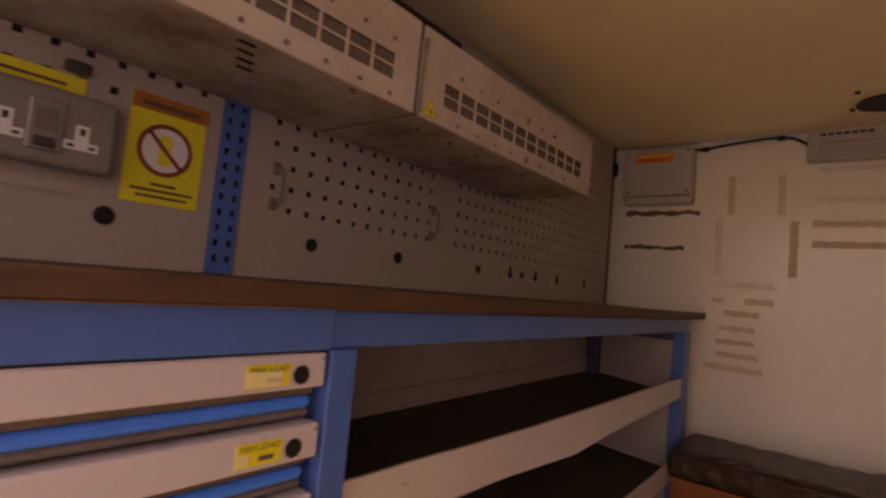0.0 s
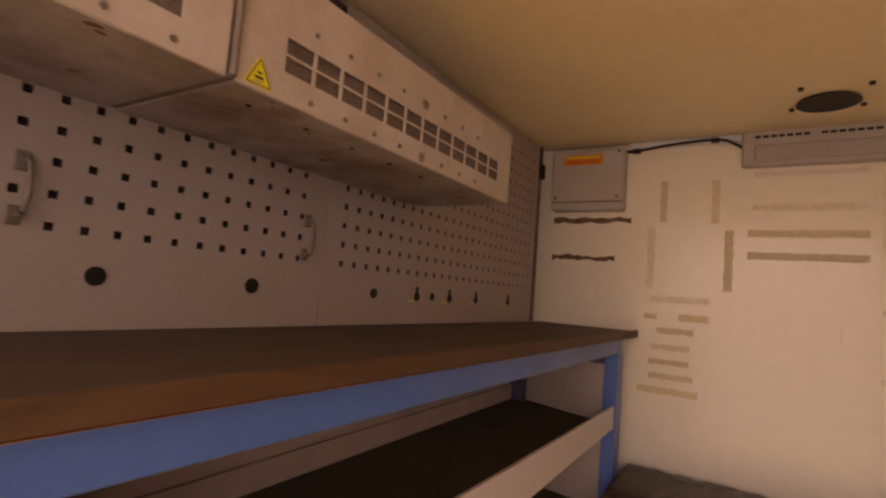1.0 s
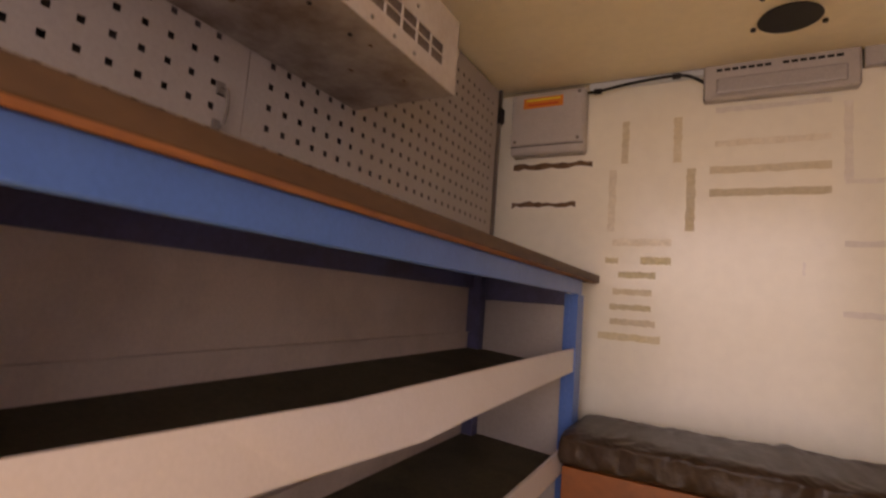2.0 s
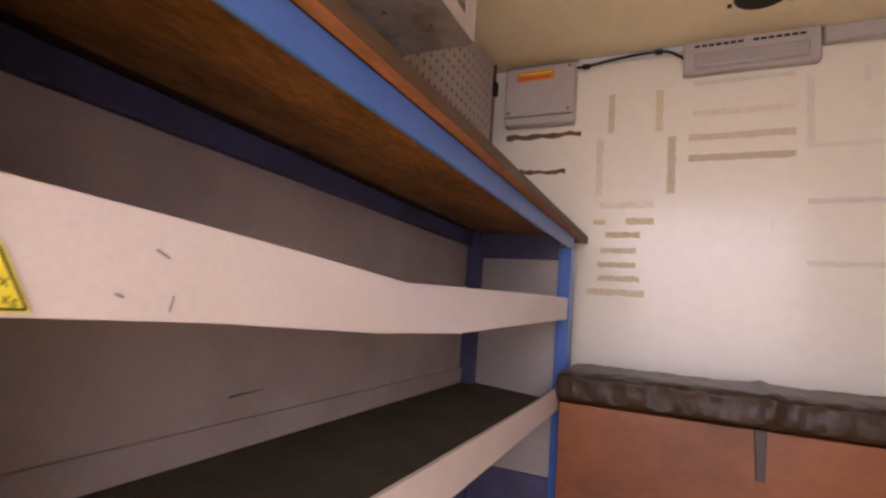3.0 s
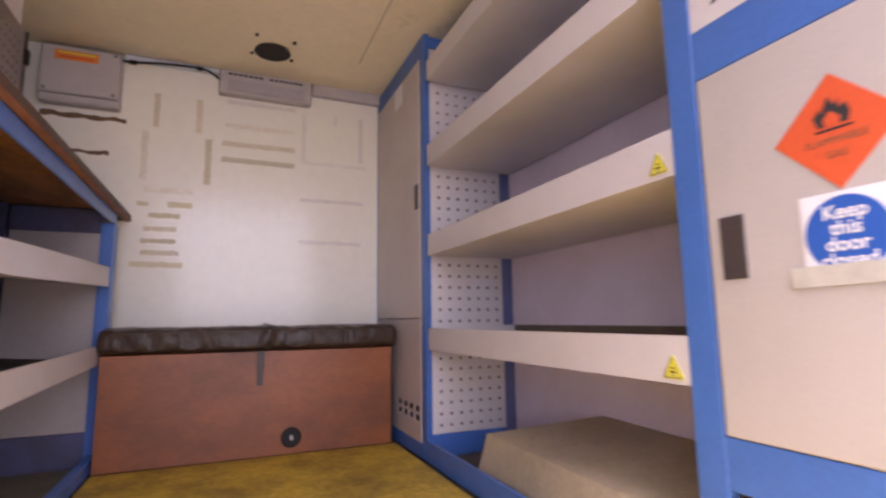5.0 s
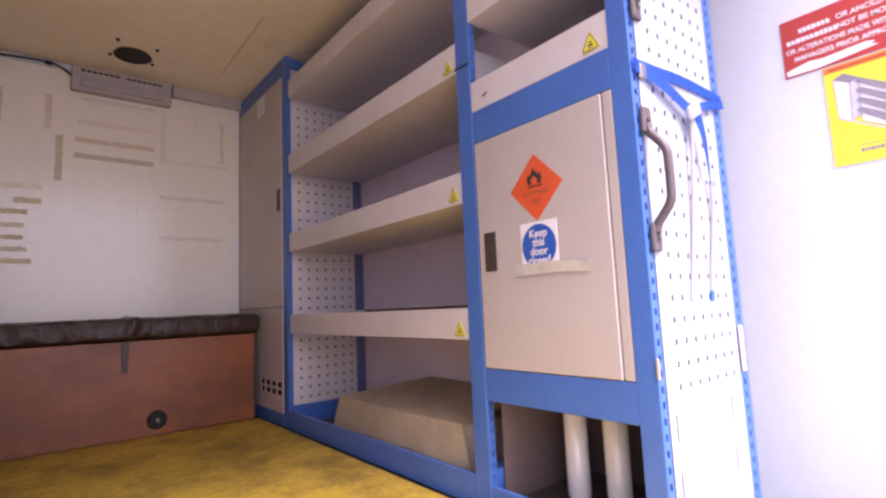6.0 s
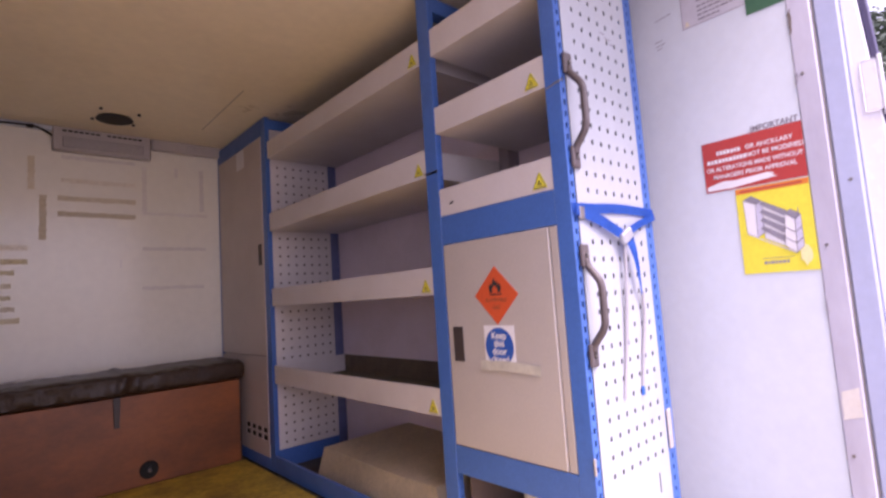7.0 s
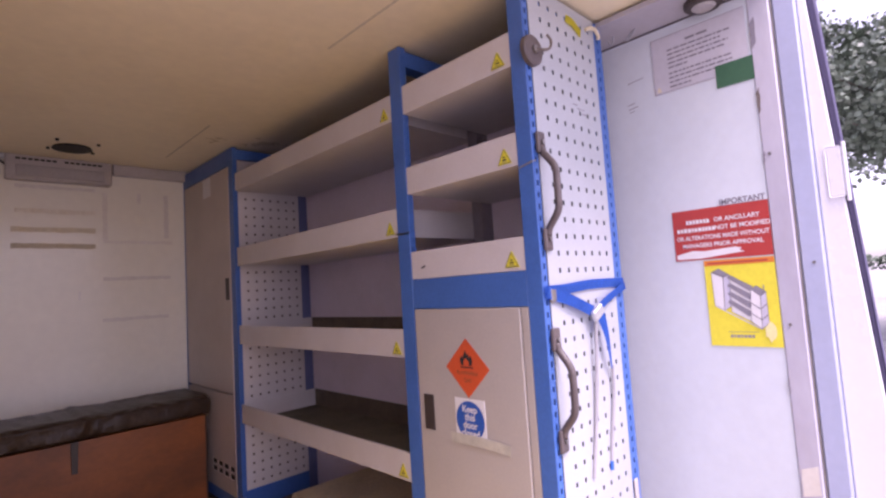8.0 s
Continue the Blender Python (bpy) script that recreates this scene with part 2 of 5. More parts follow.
def rod(points, r, sides=8, bm=None, radii=None):
    """A round bar along points."""
    own = bmesh.new()
    pts = [Vector(p) for p in points]
    rings = []
    up = Vector((0.31, 0.17, 0.93))
    for i, p in enumerate(pts):
        a = pts[max(0, i - 1)]
        c = pts[min(len(pts) - 1, i + 1)]
        d = (c - a).normalized()
        s = d.cross(up)
        if s.length < 0.15:
            s = d.cross(Vector((0.9, 0.1, 0.2)))
        s.normalize()
        w = d.cross(s)
        rr = radii[i] if radii else r
        rings.append([own.verts.new(p + rr * (math.cos(k * math.tau / sides) * s + math.sin(k * math.tau / sides) * w)) for k in range(sides)])
    for a, b in zip(rings, rings[1:]):
        for k in range(sides):
            own.faces.new((a[k], a[(k + 1) % sides], b[(k + 1) % sides], b[k]))
    own.faces.new(rings[0][::-1])
    own.faces.new(rings[-1])
    bmesh.ops.recalc_face_normals(own, faces=own.faces[:])
    return merge(bm, own)


def rounded(pts, steps=5):
    """Points of a smooth line through pts (Catmull-Rom)."""
    p = [Vector(q) for q in pts]
    p = [p[0] * 2 - p[1]] + p + [p[-1] * 2 - p[-2]]
    out = []
    for i in range(1, len(p) - 2):
        for k in range(steps):
            t = k / steps
            out.append(0.5 * ((2 * p[i]) + (p[i + 1] - p[i - 1]) * t + (2 * p[i - 1] - 5 * p[i] + 4 * p[i + 1] - p[i + 2]) * t * t
                              + (3 * p[i] - p[i - 1] - 3 * p[i + 1] + p[i + 2]) * t ** 3))
    return out + [p[-2]]


# A face's own axes: u to the right of one who looks at it, v up, n out of it.
def faces_left(x, y, z):
    return Matrix(((0, 0, -1, x), (-1, 0, 0, y), (0, 1, 0, z), (0, 0, 0, 1)))


def faces_right(x, y, z):
    return Matrix(((0, 0, 1, x), (1, 0, 0, y), (0, 1, 0, z), (0, 0, 0, 1)))


def faces_back(x, y, z):
    return Matrix(((1, 0, 0, x), (0, 0, -1, y), (0, 1, 0, z), (0, 0, 0, 1)))


def grid(u0, v0, u1, v1, pitch, w, h=None):
    """Holes on a square grid inside a field."""
    out = []
    for i in range(int((u1 - u0) / pitch + 1.001)):
        for j in range(int((v1 - v0) / pitch + 1.001)):
            out.append((u0 + i * pitch, v0 + j * pitch, w, h or w))
    return out


def perforated(name, m, u0, u1, v0, v1, holes, thick, mat, parent=None, label=""):
    """A sheet with real rectangular holes; its front lies at n = 0 of m."""
    us, vs = {u0, u1}, {v0, v1}
    for u, v, w, h in holes:
        us |= {round(u - w / 2, 5), round(u + w / 2, 5)}
        vs |= {round(v - h / 2, 5), round(v + h / 2, 5)}
    us, vs = sorted(us), sorted(vs)
    at_u, at_v = {u: i for i, u in enumerate(us)}, {v: i for i, v in enumerate(vs)}
    cut = np.zeros((len(us) - 1, len(vs) - 1), bool)
    for u, v, w, h in holes:
        cut[at_u[round(u - w / 2, 5)]:at_u[round(u + w / 2, 5)], at_v[round(v - h / 2, 5)]:at_v[round(v + h / 2, 5)]] = True
    verts, index, faces = [], {}, []

    def vert(i, j, n):
        if (i, j, n) not in index:
            index[i, j, n] = len(verts)
            verts.append(m @ Vector((us[i], vs[j], -thick if n else 0.0)))
        return index[i, j, n]

    solid = lambda i, j: 0 <= i < len(us) - 1 and 0 <= j < len(vs) - 1 and not cut[i, j]
    for i in range(len(us) - 1):
        for j in range(len(vs) - 1):
            if cut[i, j]:
                continue
            faces.append((vert(i, j, 0), vert(i + 1, j, 0), vert(i + 1, j + 1, 0), vert(i, j + 1, 0)))
            faces.append((vert(i, j + 1, 1), vert(i + 1, j + 1, 1), vert(i + 1, j, 1), vert(i, j, 1)))
            for di, dj, a, b in ((-1, 0, (0, 0), (0, 1)), (1, 0, (1, 1), (1, 0)), (0, -1, (1, 0), (0, 0)), (0, 1, (0, 1), (1, 1))):
                if not solid(i + di, j + dj):
                    p, q = (i + a[0], j + a[1]), (i + b[0], j + b[1])
                    faces.append((vert(*p, 0), vert(*q, 0), vert(*q, 1), vert(*p, 1)))
    me = bpy.data.meshes.new(name)
    me.from_pydata(verts, [], faces)
    me.materials.append(mat)
    return finish(new(name, me), parent, label)


def disc(u, v, r, n=24):
    return [(u + r * math.cos(k * math.tau / n), v + r * math.sin(k * math.tau / n)) for k in range(n)]


def rect(u0, v0, u1, v1):
    return [(u0, v0), (u1, v0), (u1, v1), (u0, v1)]


def bar(u0, v0, u1, v1, w):
    d = Vector((u1 - u0, v1 - v0)).normalized() * w / 2
    return [(u0 + d.y, v0 - d.x), (u1 + d.y, v1 - d.x), (u1 - d.y, v1 + d.x), (u0 - d.y, v0 + d.x)]


def ring(u, v, r, w, n=28):
    out = []
    for k in range(n):
        a, b = k * math.tau / n, (k + 1) * math.tau / n
        out.append([(u + q * math.cos(c), v + q * math.sin(c)) for q, c in ((r - w, a), (r, a), (r, b), (r - w, b))])
    return out


def creased(bm, angle=0.4):
    """Smooth shading, with the folds kept sharp."""
    for f in bm.faces:
        f.smooth = True
    for e in bm.edges:
        if len(e.link_faces) != 2 or e.calc_face_angle() > angle:
            e.smooth = False


class Sheet:
    """A sticker or sign: a thin base, and flat shapes in several inks; what has a piece name becomes a part where the sign is a thing."""

    def __init__(self, thick=0.0012):
        self.pieces, self.n = {}, thick

    def put(self, piece, verts, faces, mat):
        p = self.pieces.setdefault(piece, ([], [], [], []))
        if mat not in p[3]:
            p[3].append(mat)
        c, k = len(p[0]), p[3].index(mat)
        p[0].extend(verts)
        p[1].extend(tuple(c + i for i in f) for f in faces)
        p[2].extend([k] * len(faces))
        return self

    def base(self, pts, mat):
        n = len(pts)
        faces = [tuple(range(n))] + [(i, n + i, n + (i + 1) % n, (i + 1) % n) for i in range(n)]
        return self.put("", [(*p, self.n) for p in pts] + [(*p, 0.0) for p in pts], faces, mat)

    def draw(self, pts, mat, layer=1, piece=""):
        return self.put(piece, [(*p, self.n + 0.0005 * layer) for p in pts], [tuple(range(len(pts)))], mat)

    def text(self, body, u, v, size, mat, layer=2, wide=1.0, bold=0.0, piece="lettering"):
        curve = bpy.data.curves.new("words", "FONT")
        curve.body, curve.size, curve.align_x, curve.align_y, curve.offset = body, size, "CENTER", "CENTER", bold
        ob = new("words", curve)
        me = bpy.data.meshes.new_from_object(ob.evaluated_get(bpy.context.evaluated_depsgraph_get()))
        self.put(piece, [(u + p.co.x * wide, v + p.co.y, self.n + 0.0005 * layer) for p in me.vertices], [tuple(p.vertices) for p in me.polygons], mat)
        bpy.data.objects.remove(ob)
        bpy.data.curves.remove(curve)
        bpy.data.meshes.remove(me)
        return self

    def make(self, name, m, parent=None, label=""):
        if parent is not None:
            joined = Sheet()
            for verts, faces, inks, mats in self.pieces.values():
                for k, q in enumerate(mats):
                    joined.put("", verts if k == 0 else [], [], q)
                c = len(joined.pieces[""][0]) - len(verts)
                joined.pieces[""][1].extend(tuple(c + i for i in f) for f in faces)
                joined.pieces[""][2].extend(joined.pieces[""][3].index(mats[k]) for k in inks)
            self.pieces = joined.pieces
        root = None
        for key, (verts, faces, inks, mats) in self.pieces.items():
            me = bpy.data.meshes.new(key.split("#")[0] or name)
            me.from_pydata([m @ Vector(v) for v in verts], [], faces)
            for q in mats:
                me.materials.append(q)
            me.polygons.foreach_set("material_index", inks)
            ob = new(me.name.split(".")[0], me)
            if root is None:
                root = finish(ob, parent, label)
            else:
                finish(ob, root)
        return root


def warning_triangle(m, size, parent, lines=True, words=None):
    """A yellow triangular load sticker with a black border."""
    h = size * 0.88
    s = Sheet()
    s.base([(-size / 2, 0), (size / 2, 0), (size * 0.04, h), (-size * 0.04, h)], YELLOW)
    a, b, c = Vector((-size * 0.43, size * 0.04)), Vector((size * 0.43, size * 0.04)), Vector((0, h * 0.95))
    for p, q in ((a, b), (b, c), (c, a)):
        s.draw(bar(p.x, p.y, q.x, q.y, size * 0.035), INK)
    if words:
        s.text(words[0], 0, h * 0.42, size * 0.17, INK)
        s.text(words[1], -size * 0.06, h * 0.2, size * 0.28, INK)
        s.text(words[2], size * 0.22, h * 0.17, size * 0.16, INK)
    elif lines:
        s.draw(rect(-size * 0.08, h * 0.42, size * 0.08, h * 0.5), INK)
        s.draw(rect(-size * 0.15, h * 0.24, size * 0.15, h * 0.34), INK)
        s.draw(rect(-size * 0.18, h * 0.13, size * 0.18, h * 0.17), GREYINK)
    return s.make("warning_label", m, parent, "yellow triangular load warning sticker")


# ---- the shell of the van ----
REAR, TOP = -2.57, 1.556
LEFT, RIGHT = -0.09, 1.840
HEAD = 1.574  # the lining rises a little where it meets the bulkhead
tagged(part("floor", box(LEFT - 0.05, 1.725, REAR - 0.03, 0.05, -0.06, -0.008), UNDERFLOOR), "dark lined van load floor", "floor", kind="structure")
tagged(part("floor_gutter", box(1.7255, RIGHT + 0.05, REAR - 0.03, 0.05, -0.10, -0.046), UNDERFLOOR), "dark lower floor strip along the side wall", "floor", kind="structure")
tagged(part("underbody", box(LEFT + 0.1, RIGHT - 0.1, REAR + 0.25, -0.1, -0.62, -0.1005), UNDERFLOOR), "plain dark underbody below the load floor", "underbody", kind="structure")
tagged(part("wall_front", box(LEFT - 0.05, RIGHT + 0.05, 0.0, 0.04, -0.06, TOP + 0.06), WHITE_WALL), "white panelled bulkhead with old tape residue", "wall", kind="structure")
tagged(part("wall_left", box(LEFT - 0.05, LEFT, REAR, 0.0, -0.06, TOP + 0.06), SIDE_WALL), "plain van side wall behind the workbench", "wall", kind="structure")
tagged(part("wall_right", box(RIGHT, RIGHT + 0.05, REAR + 0.04, 0.0, -0.06, 1.53), SIDE_WALL), "smooth white lined van side wall", "wall", kind="structure")
bm = bmesh.new()
prof = [(REAR - 0.03, TOP), (-0.16, TOP), (-0.06, TOP + 0.007), (0.04, HEAD + 0.003)]
low = [[bm.verts.new((x, y, z)) for y, z in prof] for x in (LEFT - 0.05, 1.74)]
high = [[bm.verts.new((x, y, z + 0.03)) for y, z in prof] for x in (LEFT - 0.05, 1.74)]
for k in range(3):
    bm.faces.new((low[0][k], low[0][k + 1], low[1][k + 1], low[1][k]))
    bm.faces.new((high[0][k], high[1][k], high[1][k + 1], high[0][k + 1]))
    for j in (0, 1):
        bm.faces.new((low[j][k], low[j][k + 1], high[j][k + 1], high[j][k]))
for k in (0, 3):
    bm.faces.new((low[0][k], low[1][k], high[1][k], high[0][k]))
bmesh.ops.recalc_face_normals(bm, faces=bm.faces[:])
box(1.74, RIGHT + 0.06, REAR - 0.03, 0.04, TOP + 0.035, TOP + 0.065, bm=bm)
tagged(part("ceiling", bm, CEILING), "cream lined van ceiling with faint scuffs", "ceiling", kind="structure")
# scuffs where a sheet edge pressed into the lining
for k, (a, b) in enumerate((((1.20, -0.32), (1.21, -0.86)), ((1.23, -1.66), (1.225, -1.98)))):
    bm = box(-0.003, 0.003, 0, abs(b[1] - a[1]), -0.0015, 0.0)
    moved(bm, Matrix.Translation((a[0], b[1], TOP)))
    tagged(part("trim_scuff", bm, TAPE), "thin scuffed seam in the ceiling lining", "seam", kind="structure")
bm = box(1.70, RIGHT + 0.01, REAR, -0.0, 1.535, 1.548)
part("cove", box(1.76, RIGHT - 0.002, REAR + 0.05, -0.05, 1.545, 1.585, 0.004, bm), COVE)
tagged(part("trim_cove_seam", box(RIGHT - 0.004, RIGHT - 0.001, REAR + 0.06, -1.9, 1.531, 1.5345, 0.0005), HANDLE), "dark seam between cove and side wall", "seam", kind="structure")
tagged(bpy.data.objects["cove"], "painted cove between ceiling and side wall", "trim", kind="structure")
tagged(part("trim_front", box(1.05, 1.385, -0.035, -0.003, 1.515, HEAD - 0.002, 0.004), GREYPLASTIC), "grey trunking along the top of the bulkhead", "trunking", kind="structure")
tagged(part("trim_seam", box(0.03, 0.655, -0.036, -0.0305, HEAD - 0.0075, HEAD - 0.0015, 0.001), RUBBER), "dark sealing strip where bulkhead meets ceiling", "seal", kind="structure")
tagged(part("trim_top", box(0.30, 0.655, -0.03, -0.003, 1.548, HEAD - 0.002, 0.003), SIDE_WALL), "white conduit along the top of the bulkhead", "conduit", kind="structure")
# board on the floor between the two runs of furniture
bm = box(0.352, 1.352, -2.55, -0.345, -0.006, 0.004, 0.002)
tagged(part("floor_board", bm, FLOORMAT), "worn dirty yellow floor board", "floor", kind="structure")

# rear corner post and the opened rear door on the kerb side
post = thing("door_frame", (1.86, -2.57, 0), "worn aluminium rear door frame with gasket", "door frame", kind="structure")
part("frame_strip", box(RIGHT - 0.003, RIGHT + 0.05, -2.5630, -2.518, -0.06, 1.60, 0.003), FRAMEWHITE, post)
part("gasket", box(RIGHT + 0.002, RIGHT + 0.04, -2.5660, -2.5635, -0.06, 1.60, 0.0006), PLATE, post)
part("outer_frame", box(RIGHT + 0.004, RIGHT + 0.06, -2.6110, -2.5665, -0.06, 1.60, 0.004), DOORTRIM, post)
for y, z in ((-2.533, 1.142), (-2.535, 0.750), (-2.532, 0.300), (-2.591, 0.886)):
    part("rivet", rod([(RIGHT - 0.006 + (0.008 if y < -2.57 else 0), y, z), (RIGHT + 0.006, y, z)], 0.0035, 8), STEEL, post)
for u0, v0, u1, v1, mat in ((2.524, 0.372, 2.557, 0.446, FAINT), (2.5195, 1.236, 2.526, 1.300, CLIPMETAL), (2.5195, 1.395, 2.530, 1.470, PALEINK), (2.5195, 1.120, 2.523, 1.150, PALEINK),
                           (2.5195, 0.590, 2.5225, 0.640, PALEINK)):
    rnd = random.Random(int(v0 * 1000))
    edge = [(u0, v0 + (v1 - v0) * k / 6) for k in range(6)] + [(u1, v1 - (v1 - v0) * k / 6) for k in range(6)]
    s = Sheet(0.0006)
    s.base([(u + (rnd.random() - 0.5) * 0.003, v + (rnd.random() - 0.5) * 0.004) for u, v in edge][::-1], mat)
    s.make("scuff", faces_left(RIGHT - 0.0032, 0, 0), post)
door = thing("door_1", (1.9, -2.64, -0.5), "white rear van door standing open", "door", kind="structure")
LEAN = 0.053  # the open leaf's outer edge runs out towards its foot


def leaf(y0, y1, x0, x1, slant0, slant1):
    bm = box(x0, x1, y0, y1, -0.45, 1.62, 0.003)
    mid = (y0 + y1) / 2
    for v in bm.verts:
        v.co.y -= (slant1 if v.co.y < mid else slant0) * (1.47 - v.co.z)
    return bm


part("door_skin", leaf(-2.6285, -2.6115, 1.858, 1.90, 0.0, 0.060), VANPAINT, door)
part("door_seal", leaf(-2.6445, -2.6290, 1.862, 1.89, 0.060, LEAN), RUBBER, door, "black rubber door seal")
hinge = part("hinge", box(1.8545, 1.8575, -2.660, -2.630, 1.022, 1.134, 0.004), VANPAINT, door)
part("hinge_pin", rod([(1.8565, -2.663, 1.012), (1.8565, -2.663, 1.140)], 0.004, 8), VANPAINT, hinge)

# ---- marks on the bulkhead ----
front = bpy.data.objects["wall_front"]


def residue(u0, v0, u1, v1, mat, ragged=0.004, seed=0):
    """A strip of old tape with worn ends."""
    rnd = random.Random(seed)
    long_u = abs(u1 - u0) > abs(v1 - v0)
    n = 14
    a, b = [], []
    for k in range(n + 1):
        f = k / n
        j1, j2 = (rnd.random() - 0.5) * ragged, (rnd.random() - 0.5) * ragged
        if long_u:
            a.append((u0 + (u1 - u0) * f, v0 + j1))
            b.append((u0 + (u1 - u0) * f, v1 + j2))
        else:
            a.append((u1 + j2, v0 + (v1 - v0) * f))
            b.append((u0 + j1, v0 + (v1 - v0) * f))
    s = Sheet(0.0012)
    s.base(a + b[::-1], mat)
    s.make("tape_mark", faces_back(0, 0, 0), front)


STRIPS = [(0.412, 1.285, 0.434, 1.430), (0.572, 1.279, 0.596, 1.428), (0.376, 1.054, 0.400, 1.265), (0.612, 1.056, 0.638, 1.256),
          (0.395, 1.007, 0.574, 1.030), (0.374, 0.948, 0.415, 0.966), (0.484, 0.948, 0.575, 0.971), (0.417, 0.902, 0.531, 0.922),
          (0.402, 0.847, 0.521, 0.865), (0.394, 0.797, 0.520, 0.815), (0.397, 0.748, 0.534, 0.768), (0.361, 0.699, 0.550, 0.721),
          (0.689, 1.321, 0.982, 1.340), (0.677, 1.236, 0.982, 1.258), (0.677, 1.164, 0.982, 1.186)]
for k, s in enumerate(STRIPS):
    residue(*s, MARK if k in (5, 6, 7, 9, 11) else TAPE if k in (0, 1, 3, 8, 10, 13, 14) else FADED, seed=k)
for k, s in enumerate([(0.690, 1.430, 0.982, 1.446), (1.010, 1.20, 1.030, 1.43), (1.155, 1.39, 1.172, 1.44), (1.275, 1.22, 1.295, 1.44),
                       (1.012, 1.190, 1.312, 1.204), (1.010, 1.014, 1.300, 1.030), (1.006, 0.820, 1.288, 0.836)]):
    residue(*s, FAINT, seed=40 + k)
residue(0.028, 1.284, 0.317, 1.302, GLUE, 0.009, 71)
residue(0.030, 1.142, 0.265, 1.160, GLUE, 0.013, 72)
residue(0.915, 0.930, 0.922, 0.968, FAINT, 0.004, 73)

jb = thing("junction_box", (0.163, -0.03, 1.322), "grey junction box with an orange warning label", "junction box")
part("body", box(0.032, 0.297, -0.058, -0.001, 1.322, 1.548, 0.010, seg=2), GREYPLASTIC, jb)
part("lid", box(0.036, 0.293, -0.066, -0.0585, 1.354, 1.544, 0.004), GREYPLASTIC, jb)
for x, z in ((0.052, 1.368), (0.277, 1.368), (0.277, 1.532)):
    part("screw", rod([(x, -0.0695, z), (x, -0.060, z)], 0.006, 10), CLIPMETAL, jb)
part("lid_seam", box(0.034, 0.295, -0.0595, -0.0575, 1.3505, 1.3535), HANDLE, jb)
s = Sheet()
s.base(rect(0.078, 1.488, 0.222, 1.526), ORANGE)
s.draw(rect(0.088, 1.514, 0.212, 1.520), YELLOW)
s.draw(rect(0.095, 1.496, 0.205, 1.503), HAZARD)
s.make("warning_label", faces_back(0, -0.0665, 0), jb, "orange warning label")

lamp = thing("strip_light", (0.85, -0.03, 1.463), "grey strip light fitting, switched off", "light")
part("body", box(0.655, 1.043, -0.042, -0.001, 1.458, HEAD - 0.002, 0.006), GREYPLASTIC, lamp)
part("diffuser", box(0.690, 1.012, -0.053, -0.0425, 1.472, 1.522, 0.006, seg=2), CLEAR, lamp, "cloudy plastic diffuser")
for x0 in (0.69, 0.86):
    for k in range(7):
        part("slot", box(x0 + k * 0.021, x0 + k * 0.021 + 0.016, -0.0445, -0.0425, 1.545, 1.553), DARK, lamp)
cable = rod(rounded([(0.29, -0.03, 1.537), (0.33, -0.036, 1.534), (0.42, -0.036, 1.546), (0.53, -0.036, 1.554), (0.60, -0.036, 1.551), (0.64, -0.03, 1.533), (0.66, -0.025, 1.520)]), 0.005, 8)
box(0.318, 0.345, -0.043, -0.029, 1.526, 1.542, 0.002, cable)
box(0.565, 0.590, -0.043, -0.029, 1.544, 1.560, 0.002, cable)
tagged(part("cable", cable, DARK), "black cable with connectors along the bulkhead", "cable")

conduit = thing("conduit", (-0.014, -0.07, 0.9), "dark steel corner conduit with a clamp", "conduit")
part("tube", rod([(-0.014, -0.075, 0.901), (-0.014, -0.075, 1.44)], 0.010, 10), CLIPMETAL, conduit)
part("clamp", box(-0.030, 0.004, -0.095, -0.058, 1.44, 1.50, 0.006), DARK, conduit)
part("stub", rod([(-0.010, -0.080, 1.5005), (-0.006, -0.088, HEAD - 0.002)], 0.008, 10), HANDLE, conduit)
part("bracket", box(-0.046, -0.014, -0.16, -0.10, 1.540, HEAD - 0.002, 0.003), GREYPLASTIC, conduit)

fan = thing("ceiling_vent", (0.853, -0.288, TOP), "dark round ceiling vent opening with four bolts", "vent")
own = bmesh.new()
bmesh.ops.create_cone(own, segments=40, radius1=0.070, radius2=0.066, depth=0.006, cap_ends=True)
part("vent_mesh", moved(own, Matrix.Translation((0.853, -0.288, TOP - 0.003))), DARK, fan)
for x, y in ((0.776, -0.254), (0.931, -0.246), (0.927, -0.389), (0.788, -0.400)):
    part("bolt", rod([(x, y, TOP - 0.007), (x, y, TOP + 0.001)], 0.0065, 8), DARK, fan)

# ---- padded storage chest along the bulkhead ----
chest = thing("storage_chest", (0.84, -0.17, 0.0), "orange-brown plywood storage chest with a padded black lid", "chest")
bm = box(0.352, 1.333, -0.342, -0.324, 0.0045, 0.372, 0.002)
part("front_panel", bm, CHEST, chest)
part("carcass", box(0.355, 1.331, -0.323, -0.004, 0.0045, 0.370), CHEST, chest)
part("edge_trim", box(1.3335, 1.339, -0.344, -0.316, 0.0045, 0.372, 0.002), DULL, chest, "dark corner trim")
bm = bmesh.new()
NX, NV = 320, 64
X0, X1, Y0, Y1, Z0, Z1 = 0.345, 1.350, -0.362, -0.012, 0.374, 0.460
loop = []
for k in range(NV):
    a = k / NV * math.tau
    c, s_ = math.cos(a), math.sin(a)
    e = 0.28
    loop.append((math.copysign(abs(c) ** e, c), math.copysign(abs(s_) ** e, s_)))
rows = []
